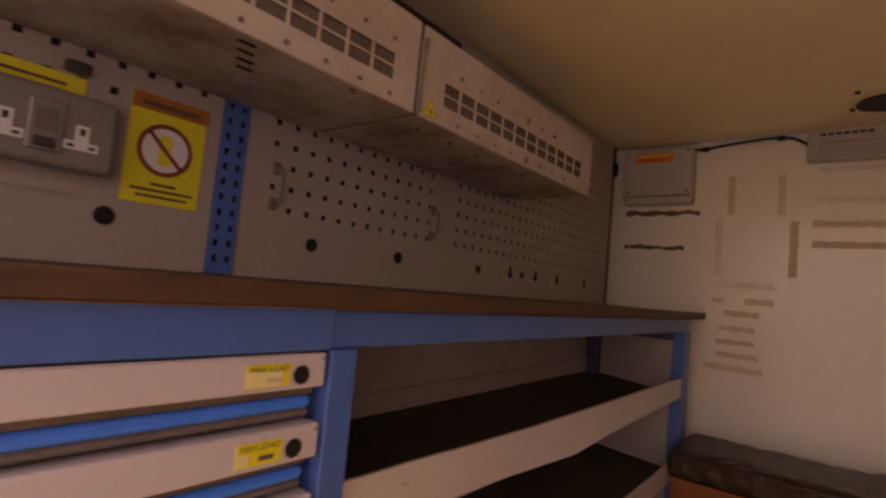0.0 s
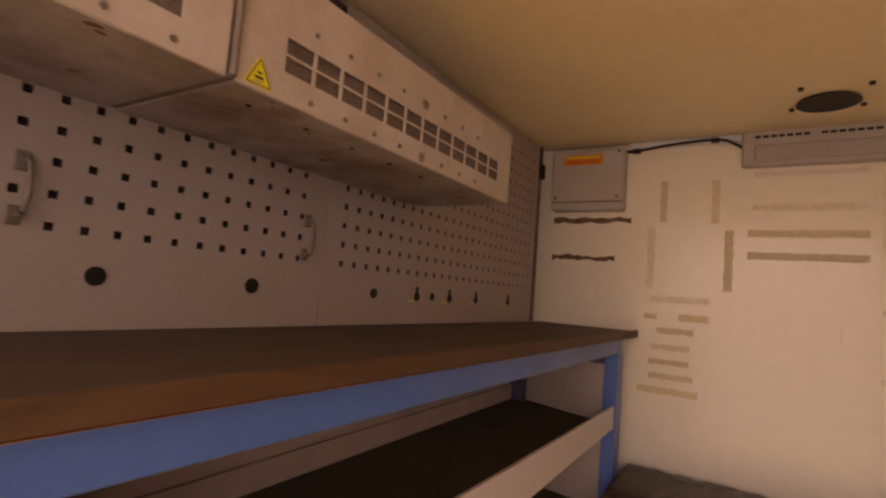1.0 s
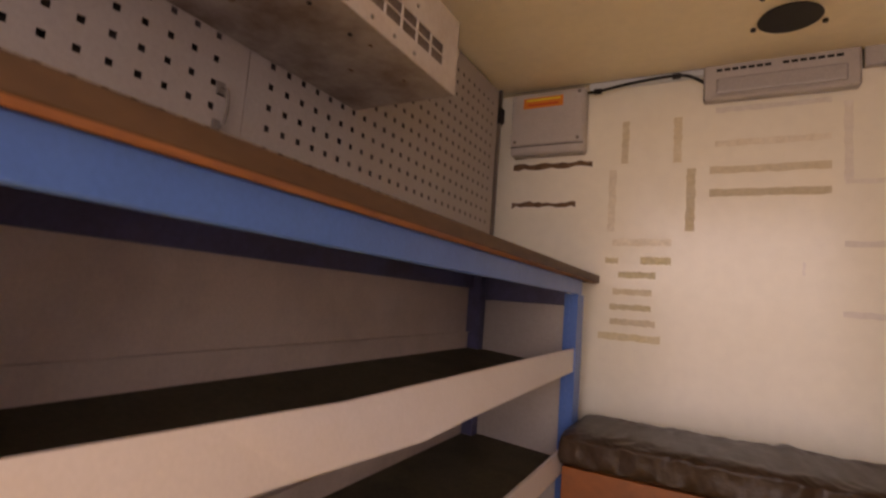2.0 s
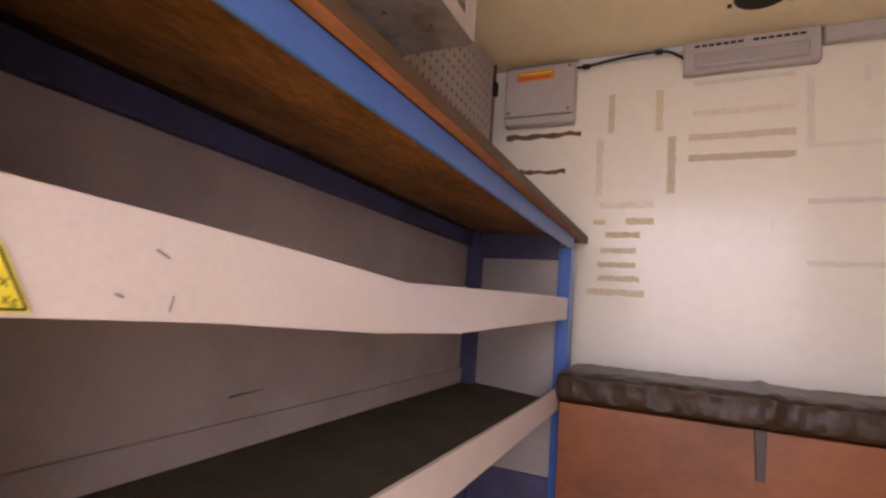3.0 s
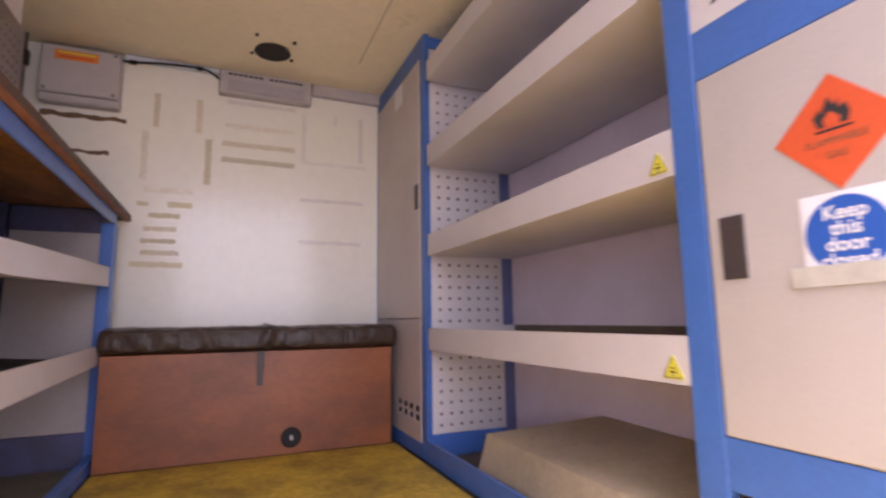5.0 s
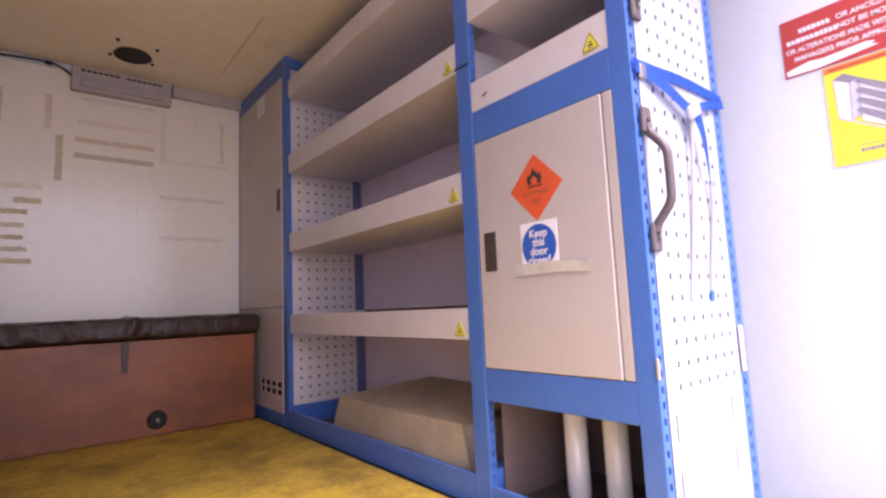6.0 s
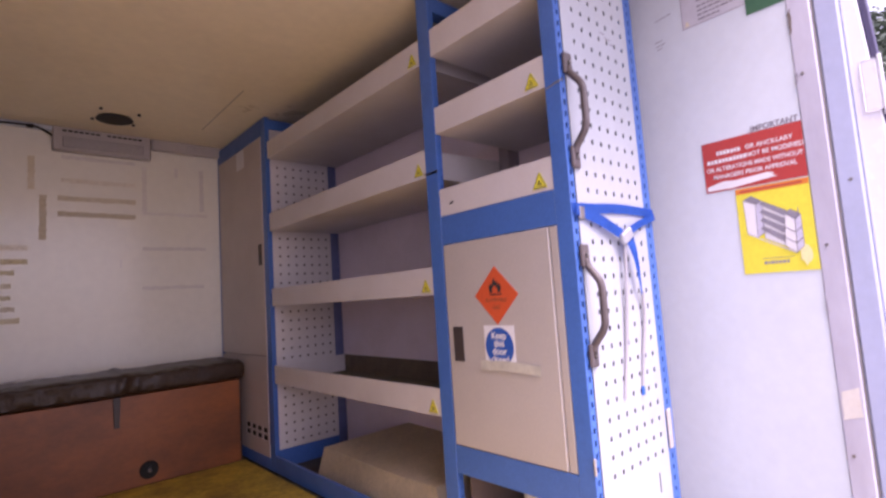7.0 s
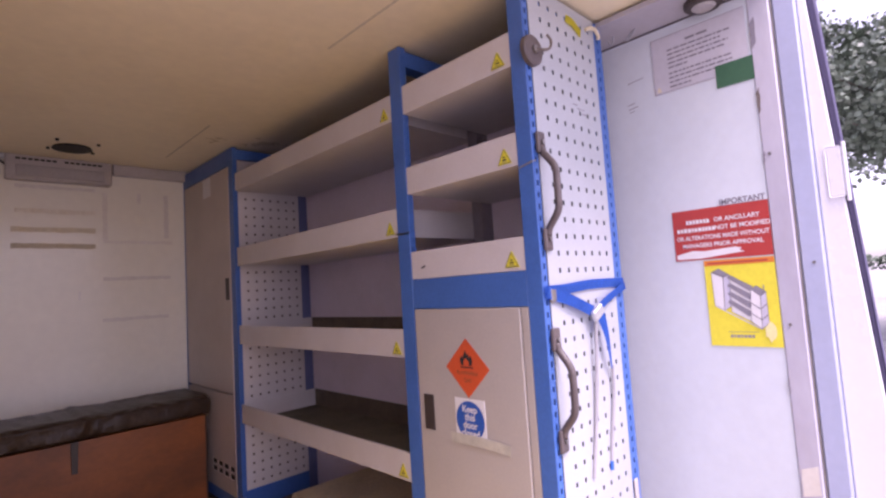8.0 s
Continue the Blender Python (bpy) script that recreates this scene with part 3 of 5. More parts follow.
for i in range(NX + 1):
    x = X0 + (X1 - X0) * i / NX
    squeeze = 1 - 0.5 * max(0, 1 - min(i, NX - i) / 2.0) ** 2
    row = []
    for cy, cz in loop:
        y = (Y0 + Y1) / 2 + cy * (Y1 - Y0) / 2 * (0.985 if squeeze < 1 else 1)
        z = (Z0 + Z1) / 2 + cz * (Z1 - Z0) / 2 * squeeze
        w = noise.noise(Vector((x * 6, y * 12 + z * 9, z * 11))) * 0.0025
        w += (0.30 - abs(noise.noise(Vector((x * 11 + z * 46, y * 9, z * 14))))) * 0.0055
        w += (0.25 - abs(noise.noise(Vector((x * 19 - z * 72, y * 16 + 7, z * 20))))) * 0.0060
        w += (0.25 - abs(noise.noise(Vector((x * 44 + z * 120, y * 30 + 3, z * 40))))) * 0.0024
        w -= math.exp(-((z - 0.438) / 0.004) ** 2) * 0.0030  # a fold runs along below the top edge
        band = math.exp(-((x - 0.865 - (z - 0.42) * 0.3) / 0.022) ** 2) * 0.008
        if cz > -0.9:
            y += cy * (w + band)
            z += max(cz, 0) * (w + band)
        row.append(bm.verts.new((x, y, max(z, Z0))))
    rows.append(row)
for a, b in zip(rows, rows[1:]):
    for k in range(NV):
        bm.faces.new((a[k], b[k], b[(k + 1) % NV], a[(k + 1) % NV]))
bm.faces.new(rows[0])
bm.faces.new(rows[-1][::-1])
bmesh.ops.recalc_face_normals(bm, faces=bm.faces[:])
part("padded_lid", bm, VINYL, chest, "wrinkled black vinyl padded lid", smooth=True)
bm = box(0.832, 0.858, -0.348, -0.3425, 0.252, 0.374, 0.0015)
for v in bm.verts:  # the strap narrows towards its foot
    if v.co.z < 0.3:
        v.co.x = 0.845 + (v.co.x - 0.845) * 0.75
part("hasp", bm, HANDLE, chest, "dull steel hasp strap")
ring_bm = bmesh.new()
bmesh.ops.create_cone(ring_bm, segments=32, radius1=0.036, radius2=0.030, depth=0.006, cap_ends=True)
lock = part("lock_cup", moved(ring_bm, Matrix.Translation((0.958, -0.3455, 0.062)) @ Matrix.Rotation(radians(90), 4, "X")), DARK, chest, "dark recessed round lock")
part("lock_ring", rod([(0.958, -0.3505, 0.062), (0.958, -0.3486, 0.062)], 0.020, 24), DARK, lock)
part("key_plate", rod([(0.961, -0.3535, 0.063), (0.958, -0.3506, 0.062)], 0.009, 14), ALU, lock, "small bright lock barrel")

# ---- left side: worktop, frame, drawers ----
BENCH_END = -2.38
bench = thing("worktop", (0.18, -1.19, 0.880), "worn brown wooden worktop along the van wall", "worktop")
part("board", box(0.0, 0.3535, BENCH_END, -0.003, 0.880, 0.900, 0.002), WORKTOP, bench)
part("underside", box(0.041, 0.3303, BENCH_END + 0.61, -0.25, 0.8765, 0.8797), RAWWOOD, bench, "raw stained wooden underside")
part("edge_strip", box(0.354, 0.359, BENCH_END, -0.003, 0.8800, 0.9045, 0.0018), EDGE, bench, "dark brown edge strip")
bm = box(0.3400, 0.3588, BENCH_END, -0.003, 0.8772, 0.8797)
for v in bm.verts:  # worn to a slope that meets the front edge
    if v.co.x > 0.35:
        v.co.z = max(v.co.z, 0.8794)
part("worn_edge", bm, WORNEDGE, bench, "orange-brown lower edge worn bare")

rack = thing("bench_rack", (0.17, -0.98, 0.0), "blue steel bench rack with two dented trays", "rack")
F = 0.345  # front of the frame
part("front_rail", box(F - 0.014, F - 0.006, -1.7745, -0.152, 0.832, 0.8768, 0.002), BLUE, rack)
for k, y0 in enumerate((-0.225, -1.7745)):
    y1 = y0 + (0.073 if k == 0 else 0.0375)
    zt = 0.8315
    perforated("upright", faces_back(0, y0, 0), F - 0.040, F - 0.002, 0.0, zt, grid(F - 0.021, 0.03, F - 0.02, 0.81, 0.025, 0.007, 0.013), 0.002, BLUE, rack)
    part("upright_face", box(F - 0.003, F, y0 - 0.0005, y1, 0.0, zt, 0.001), BLUE, rack)
    part("upright_back", box(F - 0.040, F - 0.0035, y0 + 0.003, y1, 0.0, zt, 0.001), BLUE, rack)
# rear and end parts carry their shade in this darker blue
part("rear_upright", box(-0.005, 0.040, -0.245, -0.165, 0.0, 0.879, 0.002), SHADEBLUE, rack)
part("rear_upright", box(-0.005, 0.036, -1.7745, -1.737, 0.0, 0.879, 0.002), SHADEBLUE, rack)
part("rear_rail", box(-0.005, 0.014, -1.734, -0.246, 0.830, 0.876, 0.002), SHADEBLUE, rack)
part("back_panel", box(-0.014, -0.006, -1.7745, -0.165, 0.0, 0.879), BACKING, rack)
part("end_panel", box(0.0405, F - 0.0405, -0.205, -0.200, 0.117, 0.795), PEG, rack)
part("end_rail", box(0.0405, F - 0.0405, -0.215, -0.190, 0.796, 0.879, 0.002), SHADEBLUE, rack)
part("end_rail", box(0.0405, F - 0.0405, -0.215, -0.190, 0.0, 0.116, 0.002), SHADEBLUE, rack)
part("foot_rail", box(F - 0.03, F - 0.002, -1.73, -0.23, 0.0, 0.045, 0.002), BLUE, rack)
part("base_lining", box(0.065, F - 0.035, -1.73, -0.23, 0.0, 0.006), MAT, rack)


def bent_tray(top, bottom, rear, sag=0.0):
    """A folded sheet tray; top and bottom are the edges of its front lip as stations of (y, x, z), rear the floor and top of its back at both ends."""
    def along(line, f):
        k = min(int(f * (len(line) - 1)), len(line) - 2)
        return Vector(line[k]).lerp(Vector(line[k + 1]), f * (len(line) - 1) - k)

    xb, n = 0.002, 72
    bm, mat_bm = bmesh.new(), bmesh.new()
    cols, mats = [], []
    for i in range(n + 1):
        f = i / n
        t, b = along(top, f), along(bottom, f)
        back_y = top[0][0] + (top[-1][0] - top[0][0]) * f
        zf = rear[0][0] + (rear[1][0] - rear[0][0]) * f
        zt = rear[0][1] + (rear[1][1] - rear[0][1]) * f
        xm, zm = b.y + (xb - b.y) * 0.42, b.z + (zf - b.z) * 0.42
        zm += (b.z - 0.002 - zm) * sag * min(1.0, max(0.0, (-0.75 - b.x) / 0.3))  # the floor sags where the lip is bent in
        ring_ = [(t.y - 0.010, t.x, t.z - 0.002), (t.y, t.x, t.z), (b.y, b.x, b.z), (xm, b.x * 0.6 + back_y * 0.4, zm), (xb, back_y, zf), (xb, back_y, zt), (xb + 0.006, back_y, zt)]
        cols.append([bm.verts.new(p) for p in ring_])
        mats.append([mat_bm.verts.new(p) for p in ((b.y - 0.004, b.x, b.z + 0.005), (xm, b.x * 0.6 + back_y * 0.4, zm + 0.005), (xb + 0.004, back_y, zf + 0.005))])
    for a, b in zip(cols, cols[1:]):
        for k in range(6):
            bm.faces.new((a[k], a[k + 1], b[k + 1], b[k]))
    for a, b in zip(mats, mats[1:]):
        for k in range(2):
            mat_bm.faces.new((a[k], a[k + 1], b[k + 1], b[k]))
    for c in (cols[0], cols[-1]):
        bm.faces.new((c[1], c[2], c[3], c[4], c[5]))
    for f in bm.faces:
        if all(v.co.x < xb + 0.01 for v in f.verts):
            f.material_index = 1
    bmesh.ops.recalc_face_normals(bm, faces=bm.faces[:])
    bmesh.ops.solidify(bm, geom=bm.faces[:], thickness=0.0015)
    bmesh.ops.solidify(mat_bm, geom=mat_bm.faces[:], thickness=0.003)
    creased(bm, 0.04)
    creased(mat_bm)
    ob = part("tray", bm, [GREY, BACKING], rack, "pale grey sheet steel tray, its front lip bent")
    part("mat", mat_bm, MAT, ob, "black rubber mat")
    return ob


upper = bent_tray([(-0.20, 0.341, 0.674), (-0.55, 0.330, 0.666), (-0.92, 0.314, 0.655), (-1.20, 0.299, 0.646), (-1.42, 0.315, 0.657), (-1.60, 0.324, 0.665), (-1.725, 0.330, 0.669)],
                  [(-0.20, 0.341, 0.607), (-0.55, 0.335, 0.594), (-0.85, 0.330, 0.582), (-1.065, 0.333, 0.574), (-1.30, 0.314, 0.576), (-1.55, 0.322, 0.588), (-1.725, 0.330, 0.592)],
                  ((0.636, 0.690), (0.615, 0.668)), sag=1.0)
LIP = math.atan2(0.027, 0.525)  # the near half of the dented lip stands a little askew


def on_lip(y, z):
    """A place on the near half of the upper tray's lip."""
    return Matrix.Translation((0.3305 + (y + 1.725) * math.tan(-LIP) + 0.0006, y, z)) @ Matrix.Rotation(LIP, 4, "Z") @ faces_right(0, 0, 0)


lower = bent_tray([(-0.20, 0.343, 0.409), (-0.60, 0.343, 0.398), (-1.2, 0.343, 0.389), (-1.722, 0.343, 0.384)],
                  [(-0.20, 0.343, 0.345), (-0.60, 0.343, 0.335), (-1.2, 0.343, 0.316), (-1.722, 0.343, 0.303)],
                  ((0.369, 0.421), (0.345, 0.398)))
warning_triangle(on_lip(-1.706, 0.594), 0.043, upper, words=("MAX", "50", "Kg"))

for y, z, w, tilt in ((-1.606, 0.637, 0.013, -0.4), (-1.634, 0.606, 0.007, -0.3), (-1.594, 0.602, 0.012, 6.0), (-1.43, 0.592, 0.005, 1.0)):
    d = Vector((1, tilt)).normalized() * w / 2
    s = Sheet(0.0005)
    s.base(bar(-d.x, -d.y, d.x, d.y, 0.0014), PALEINK)
    s.make("scratch", on_lip(y, z), upper)
s = Sheet(0.0006)
s.base([(-1.215, 0.4405), (-1.19, 0.4430), (-1.13, 0.4475), (-1.19, 0.4460), (-1.215, 0.4440)], HANDLE)
s.make("scratch", faces_right(-0.0058, 0, 0), rack)

drawers = thing("drawer_cabinet", (0.17, -2.07, 0.0), "blue steel drawer cabinet with pale grey drawer fronts", "cabinet")
part("top_rail", box(F - 0.028, F, BENCH_END, -1.7755, 0.832, 0.8795, 0.002), BLUE, drawers)
part("body", box(0.0, F - 0.045, BENCH_END, -1.7755, 0.0, 0.879), BLUE, drawers)
# black sheet added for the shade in the gaps round the drawers
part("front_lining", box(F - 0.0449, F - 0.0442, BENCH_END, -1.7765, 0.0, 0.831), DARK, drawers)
for k in range(10):
    zt = 0.8295 - 0.0765 * k
    d = part("drawer", box(F - 0.040, F + 0.001, BENCH_END, -1.783, zt - 0.0370, zt, 0.002), DRAWERGREY, drawers, "pale grey drawer front")
    bm = box(F - 0.042, F - 0.008, BENCH_END, -1.790, zt - 0.0620, zt - 0.0480, 0.0068, seg=4)
    part("grip_rail", bm, GRIP, drawers, "bright blue rounded grip rail")
    part("runner", box(F - 0.0440, F - 0.014, BENCH_END, -1.786, zt - 0.0478, zt - 0.0376, 0.001), GAPBROWN, drawers)
    part("gap_lining", box(F - 0.0440, F - 0.030, BENCH_END, -1.784, zt - 0.0740, zt - 0.0625), CLIPMETAL, drawers)
    part("channel", box(F - 0.040, F - 0.012, BENCH_END, -1.790, zt - 0.0715, zt - 0.0622, 0.003), CLIPMETAL, drawers)
    part("lock_hole", rod([(F + 0.0022, -1.815, zt - 0.0220), (F + 0.0012, -1.815, zt - 0.0220)], 0.0105, 8), DARK, d)
    part("screw", rod([(F + 0.0025, -1.788, zt - 0.006), (F + 0.0012, -1.788, zt - 0.006)], 0.002, 8), STEEL, d)
    if k < 8:
        s = Sheet(0.001)
        s.base(rect(-0.025, -0.013, 0.025, 0.010), YELLOW)
        s.draw(rect(-0.024, -0.012, -0.012 if k else 0.016, 0.0 if k else 0.004), PALEYELLOW)
        s.text("MAX LOAD", 0, 0.0052, 0.0085, INK)
        s.draw(rect(-0.002, -0.0085, 0.015, -0.0035), GAPBROWN if k else TAPE, 2)
        s.make("load_label", faces_right(F + 0.0012, -1.8545, zt - 0.0185), d, "yellow load label")

# ---- left wall: perforated panels, overhead lockers, sockets ----
P = 0.0385
holes = grid(-1.664 + P, 1.023, -1.22, 1.18, P, 0.0105) + [(-1.664, z, 0.0105, 0.0105) for z in (1.061, 1.1385, 1.177)]
panel = perforated("perforated_panel", faces_right(0, 0, 0), -1.7215, -1.18, 0.900, 1.20, holes, 0.002, PEG)
tagged(panel, "grey perforated steel back panel above the worktop", "panel", "perforated panels")
holes = grid(-1.127, 1.023, -0.14, 1.18, P, 0.0118) + grid(-1.127 + 8 * P, 1.023 + 5 * P, -0.14, 1.49, P, 0.0118)
panel2 = perforated("perforated_panel", faces_right(0, 0, 0), -1.178, -0.118, 0.900, 1.545, holes, 0.002, PEG)
tagged(panel2, "grey perforated steel back panel above the worktop", "panel", "perforated panels")
holes = [(-1.80 - k * P, 1.180, 0.0105, 0.0105) for k in range(9)] + [(-1.921 - k * P, 1.141, 0.0105, 0.0105) for k in range(6)]
panel3 = perforated("perforated_panel", faces_right(0, 0, 0), BENCH_END, -1.767, 0.900, 1.20, holes, 0.002, PEG)
tagged(panel3, "grey perforated steel back panel above the worktop", "panel", "perforated panels")
# dark sheet added behind the wall panels, giving their holes a shaded look
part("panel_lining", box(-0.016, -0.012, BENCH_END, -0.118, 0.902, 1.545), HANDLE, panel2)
# dark discs laid on the panels to stand for round holes
for y, r, par in ((-1.913, 0.013, panel3), (-1.569, 0.0125, panel), (-1.334, 0.0125, panel), (-1.019, 0.0105, panel2), (-0.784, 0.0095, panel2)):
    part("grommet", rod([(-0.001, y, 0.968), (0.0022, y, 0.968)], r, 20), DARK, par)
for y in (-0.853, -0.698, -0.546, -0.319):
    bm = rod([(-0.001, y, 0.966), (0.0022, y, 0.966)], 0.0105, 16)
    box(-0.001, 0.0020, y - 0.005, y + 0.005, 0.974, 0.990, 0.001, bm)
    part("keyhole", bm, DARK, panel2)
    s = Sheet(0.0008)
    s.base(rect(-0.035, 0.953, -0.012, 0.957), YELLOW)
    s.make("tag", faces_right(0.0005, y, 0), panel2, "thin yellow tag")
for y, z0, par in ((-1.660, 1.020, panel), (-1.228, 1.020, panel)):
    bm = rod(rounded([(0.001, y, z0 + 0.075), (0.012, y + 0.004, z0 + 0.072), (0.016, y + 0.006, z0 + 0.045), (0.012, y + 0.004, z0 + 0.016), (0.001, y, z0 + 0.010)]), 0.003, 8)
    box(0.0003, 0.004, y - 0.008, y + 0.008, z0 + 0.062, z0 + 0.085, 0.0015, bm)
    box(0.0003, 0.004, y - 0.009, y + 0.006, z0, z0 + 0.022, 0.0015, bm)
    part("clip", bm, CLIPMETAL, par, "small grey spring clip")
strip = perforated("wall_upright", faces_right(0.004, 0, 0), -1.766, -1.722, 0.902, 1.20,
                   [(-1.755, 0.925 + k * 0.025, 0.008, 0.012) for k in range(11)] + [(-1.733, 0.925 + k * 0.025, 0.008, 0.012) for k in range(11)], 0.004, BLUE)
tagged(strip, "blue perforated steel upright on the wall", "upright")


def overhead_locker(y0, y1, columns, first, pitch, bosses):
    """A shallow wall locker with a grille of two rows of openings."""
    root = thing("overhead_locker", (0.12, (y0 + y1) / 2, 1.183), "off-white steel overhead locker with a grille front", "locker", "overhead lockers")
    cells = []
    for k in range(columns):
        for z in (1.2295, 1.2515):
            cells.append((first + k * pitch + pitch / 2, z, pitch - 0.005, 0.0190))
    perforated("front_panel", faces_right(0.247, 0, 0), y0, y1, 1.185, 1.335, cells, 0.002, HOOD, root)
    lo, hi = first - 0.012, first + columns * pitch + 0.012
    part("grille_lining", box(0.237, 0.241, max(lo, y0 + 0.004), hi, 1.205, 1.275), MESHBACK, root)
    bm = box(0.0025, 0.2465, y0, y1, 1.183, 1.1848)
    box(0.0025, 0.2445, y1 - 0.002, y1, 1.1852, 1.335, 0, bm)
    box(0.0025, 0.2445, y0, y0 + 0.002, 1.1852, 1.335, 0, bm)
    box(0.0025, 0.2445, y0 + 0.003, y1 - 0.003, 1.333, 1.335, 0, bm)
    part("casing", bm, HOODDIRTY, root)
    y = bosses[0]
    while y < bosses[1]:
        for z in (1.197, 1.283):
            part("screw", rod([(0.2465, y, z), (0.2495, y, z)], 0.0034, 8), STEEL, root)
        y += 0.0600
    return root


far = overhead_locker(-1.572, -0.896, 12, -1.514, 0.0471, (-1.469, -1.0))
near = overhead_locker(BENCH_END, -1.584, 13, -2.244, 0.0471, (-2.30, -1.62))
warning_triangle(faces_right(0.2475, -1.5455, 1.189), 0.036, far)
for z in (1.283, 1.196):
    part("plug", rod([(0.2465, -1.229, z), (0.2485, -1.229, z)], 0.008, 16), PLATE, far)
for y in (-1.52, -1.43, -1.34, -1.25, -1.16):
    part("rivet", rod([(0.20, y, 1.1815), (0.20, y, 1.1835)], 0.004, 8), DARK, far)
for y, x in ((-1.30, 0.12), (-1.30, 0.10)):
    part("rust_spot", rod([(x, y, 1.1818), (x, y, 1.1832)], 0.006, 8), GLUE, far)
for k in range(4):
    x, y = 0.152 + 0.0253 * k, -1.82 - 0.013 * k
    part("slot", box(x - 0.003, x + 0.003, y - 0.011, y + 0.011, 1.1815, 1.1829), DARK, near)


def rust(x, y, r, seed, par):
    """An uneven rust bloom on the underside of a locker."""
    rnd = random.Random(seed)
    sh = Sheet(0.0004)
    sh.base([(x + r * (0.5 + 0.8 * rnd.random()) * math.cos(-k * math.tau / 11), y + 1.5 * r * (0.5 + 0.8 * rnd.random()) * math.sin(-k * math.tau / 11)) for k in range(11)], GLUE)
    sh.make("rust_spot", Matrix(((1, 0, 0, 0), (0, 1, 0, 0), (0, 0, -1, 1.1828), (0, 0, 0, 1))), par)


for k, (x, y, q) in enumerate(((0.235, -1.700, 0.005), (0.226, -1.690, 0.004), (0.10, -1.66, 0.004))):
    rust(x, y, q, 30 + k, near)
for k, (x, y, q) in enumerate(((0.236, -1.515, 0.003), (0.225, -1.505, 0.002), (0.19, -1.415, 0.003), (0.17, -1.40, 0.002), (0.21, -1.12, 0.004), (0.12, -1.06, 0.005), (0.19, -0.99, 0.003))):
    rust(x, y, q, 40 + k, far)
part("latch_rod", rod([(0.251, -1.578, 1.187), (0.251, -1.578, 1.295)], 0.004, 8), CLIPMETAL, near, "brown steel latch rod")
# brown block added in place of the shadow between the two lockers
part("joint_filler", box(0.004, 0.2445, -1.5835, -1.5725, 1.1855, 1.332), CLIPMETAL, near)
part("latch_end", rod([(0.251, -1.578, 1.290), (0.251, -1.574, 1.310)], 0.006, 8), CLIPMETAL, near)

sockets = thing("socket_unit", (0.015, -2.02, 1.02), "grey double power socket unit with a breaker between", "socket")
plate = part("plate", box(0.0005, 0.030, -2.15, -1.919, 1.018, 1.115, 0.006, seg=2), PLATE, sockets)


def three_pin(y):
    s = Sheet(0.0016)
    s.base([(-0.0075, 0.019), (-0.0075, -0.002), (-0.019, -0.002), (-0.019, -0.013), (0.019, -0.013), (0.019, -0.002), (0.0075, -0.002), (0.0075, 0.019)][::-1], PAPER)
    s.draw(rect(-0.003, 0.006, 0.003, 0.015), INK)
    s.draw(rect(-0.015, -0.010, -0.008, -0.006), INK)
    s.draw(rect(0.008, -0.010, 0.015, -0.006), INK)
    s.make("socket", faces_right(0.0302, y, 1.056), sockets, "white three-pin socket")


three_pin(-1.958)
three_pin(-2.035)
part("breaker", box(0.0302, 0.034, -2.014, -1.978, 1.034, 1.096, 0.0015), PLATE, sockets)
part("breaker_window", box(0.0342, 0.0352, -2.008, -1.985, 1.058, 1.088), CLIPMETAL, sockets)
part("breaker_switch", box(0.0342, 0.038, -2.009, -1.986, 1.038, 1.050, 0.0015), HANDLE, sockets)
s = Sheet()
s.base(rect(-2.22, 1.121, -1.954, 1.143), YELLOW)
s.draw(rect(-2.21, 1.127, -1.975, 1.131), GLUE, 1, "text_line")
tagged(s.make("warning_strip", faces_right(0.0005, 0, 0)), "yellow warning strip label above the sockets", "label")
bm = box(0.0005, 0.012, -1.982, -1.952, 1.146, 1.162, 0.004, seg=2)
tagged(part("rubber_stop", bm, HANDLE), "dark rubber stop on the wall panel", "stop")
s = Sheet()
s.base(rect(-2.15, 0.985, -1.945, 1.005), PEG)
s.draw(rect(-2.14, 0.988, -1.955, 0.990), PALEINK)
tagged(s.make("clear_label", faces_right(0.0005, 0, 0)), "faded clear label under the sockets", "label")

s = Sheet(0.0015)
s.base(rect(-1.889, 0.997, -1.781, 1.156), YELLOW)
s.draw(rect(-1.8885, 1.132, -1.7815, 1.1555), SIGNHEAD, 1, "heading_band")
s.draw(rect(-1.876, 1.138, -1.793, 1.146), GLUE, 2, "heading_band")
s.draw(disc(-1.837, 1.078, 0.036), PAPER, 1, "pictogram")
s.draw(rect(-1.846, 1.055, -1.828, 1.10), YELLOW, 2, "pictogram")
for q in ring(-1.837, 1.078, 0.039, 0.0065):
    s.draw(q, SIGNRED, 3, "pictogram")
s.draw(bar(-1.862, 1.103, -1.812, 1.053, 0.0065), SIGNRED, 3, "pictogram")
for k, w in enumerate((0.018, 0.044, 0.036)):
    s.draw(rect(-1.834 - w, 1.024 - k * 0.009, -1.834 + w, 1.028 - k * 0.009), GLUE, 2, "text_line#%d" % k)
tagged(s.make("prohibition_sign", faces_right(0.0006, -0.010, -0.003)), "yellow prohibition sign with a red crossed circle", "sign")

# ---- right side: tall cabinet ----
R = 1.37
BACK = 1.722
cab = thing("tall_cabinet", (1.56, -0.31, 0.0), "warm grey tall steel cabinet in a blue frame", "cabinet")
part("carcass", box(R + 0.012, BACK, -0.588, -0.004, 0.0, 1.476), TALLDOOR, cab)
part("top_rail", box(R - 0.001, R + 0.05, -0.593, -0.004, 1.478, TOP - 0.003, 0.002), BLUE, cab)
part("side_stile", box(R + 0.0, R + 0.011, -0.022, -0.004, 0.05, 1.477, 0.001), BLUE, cab)
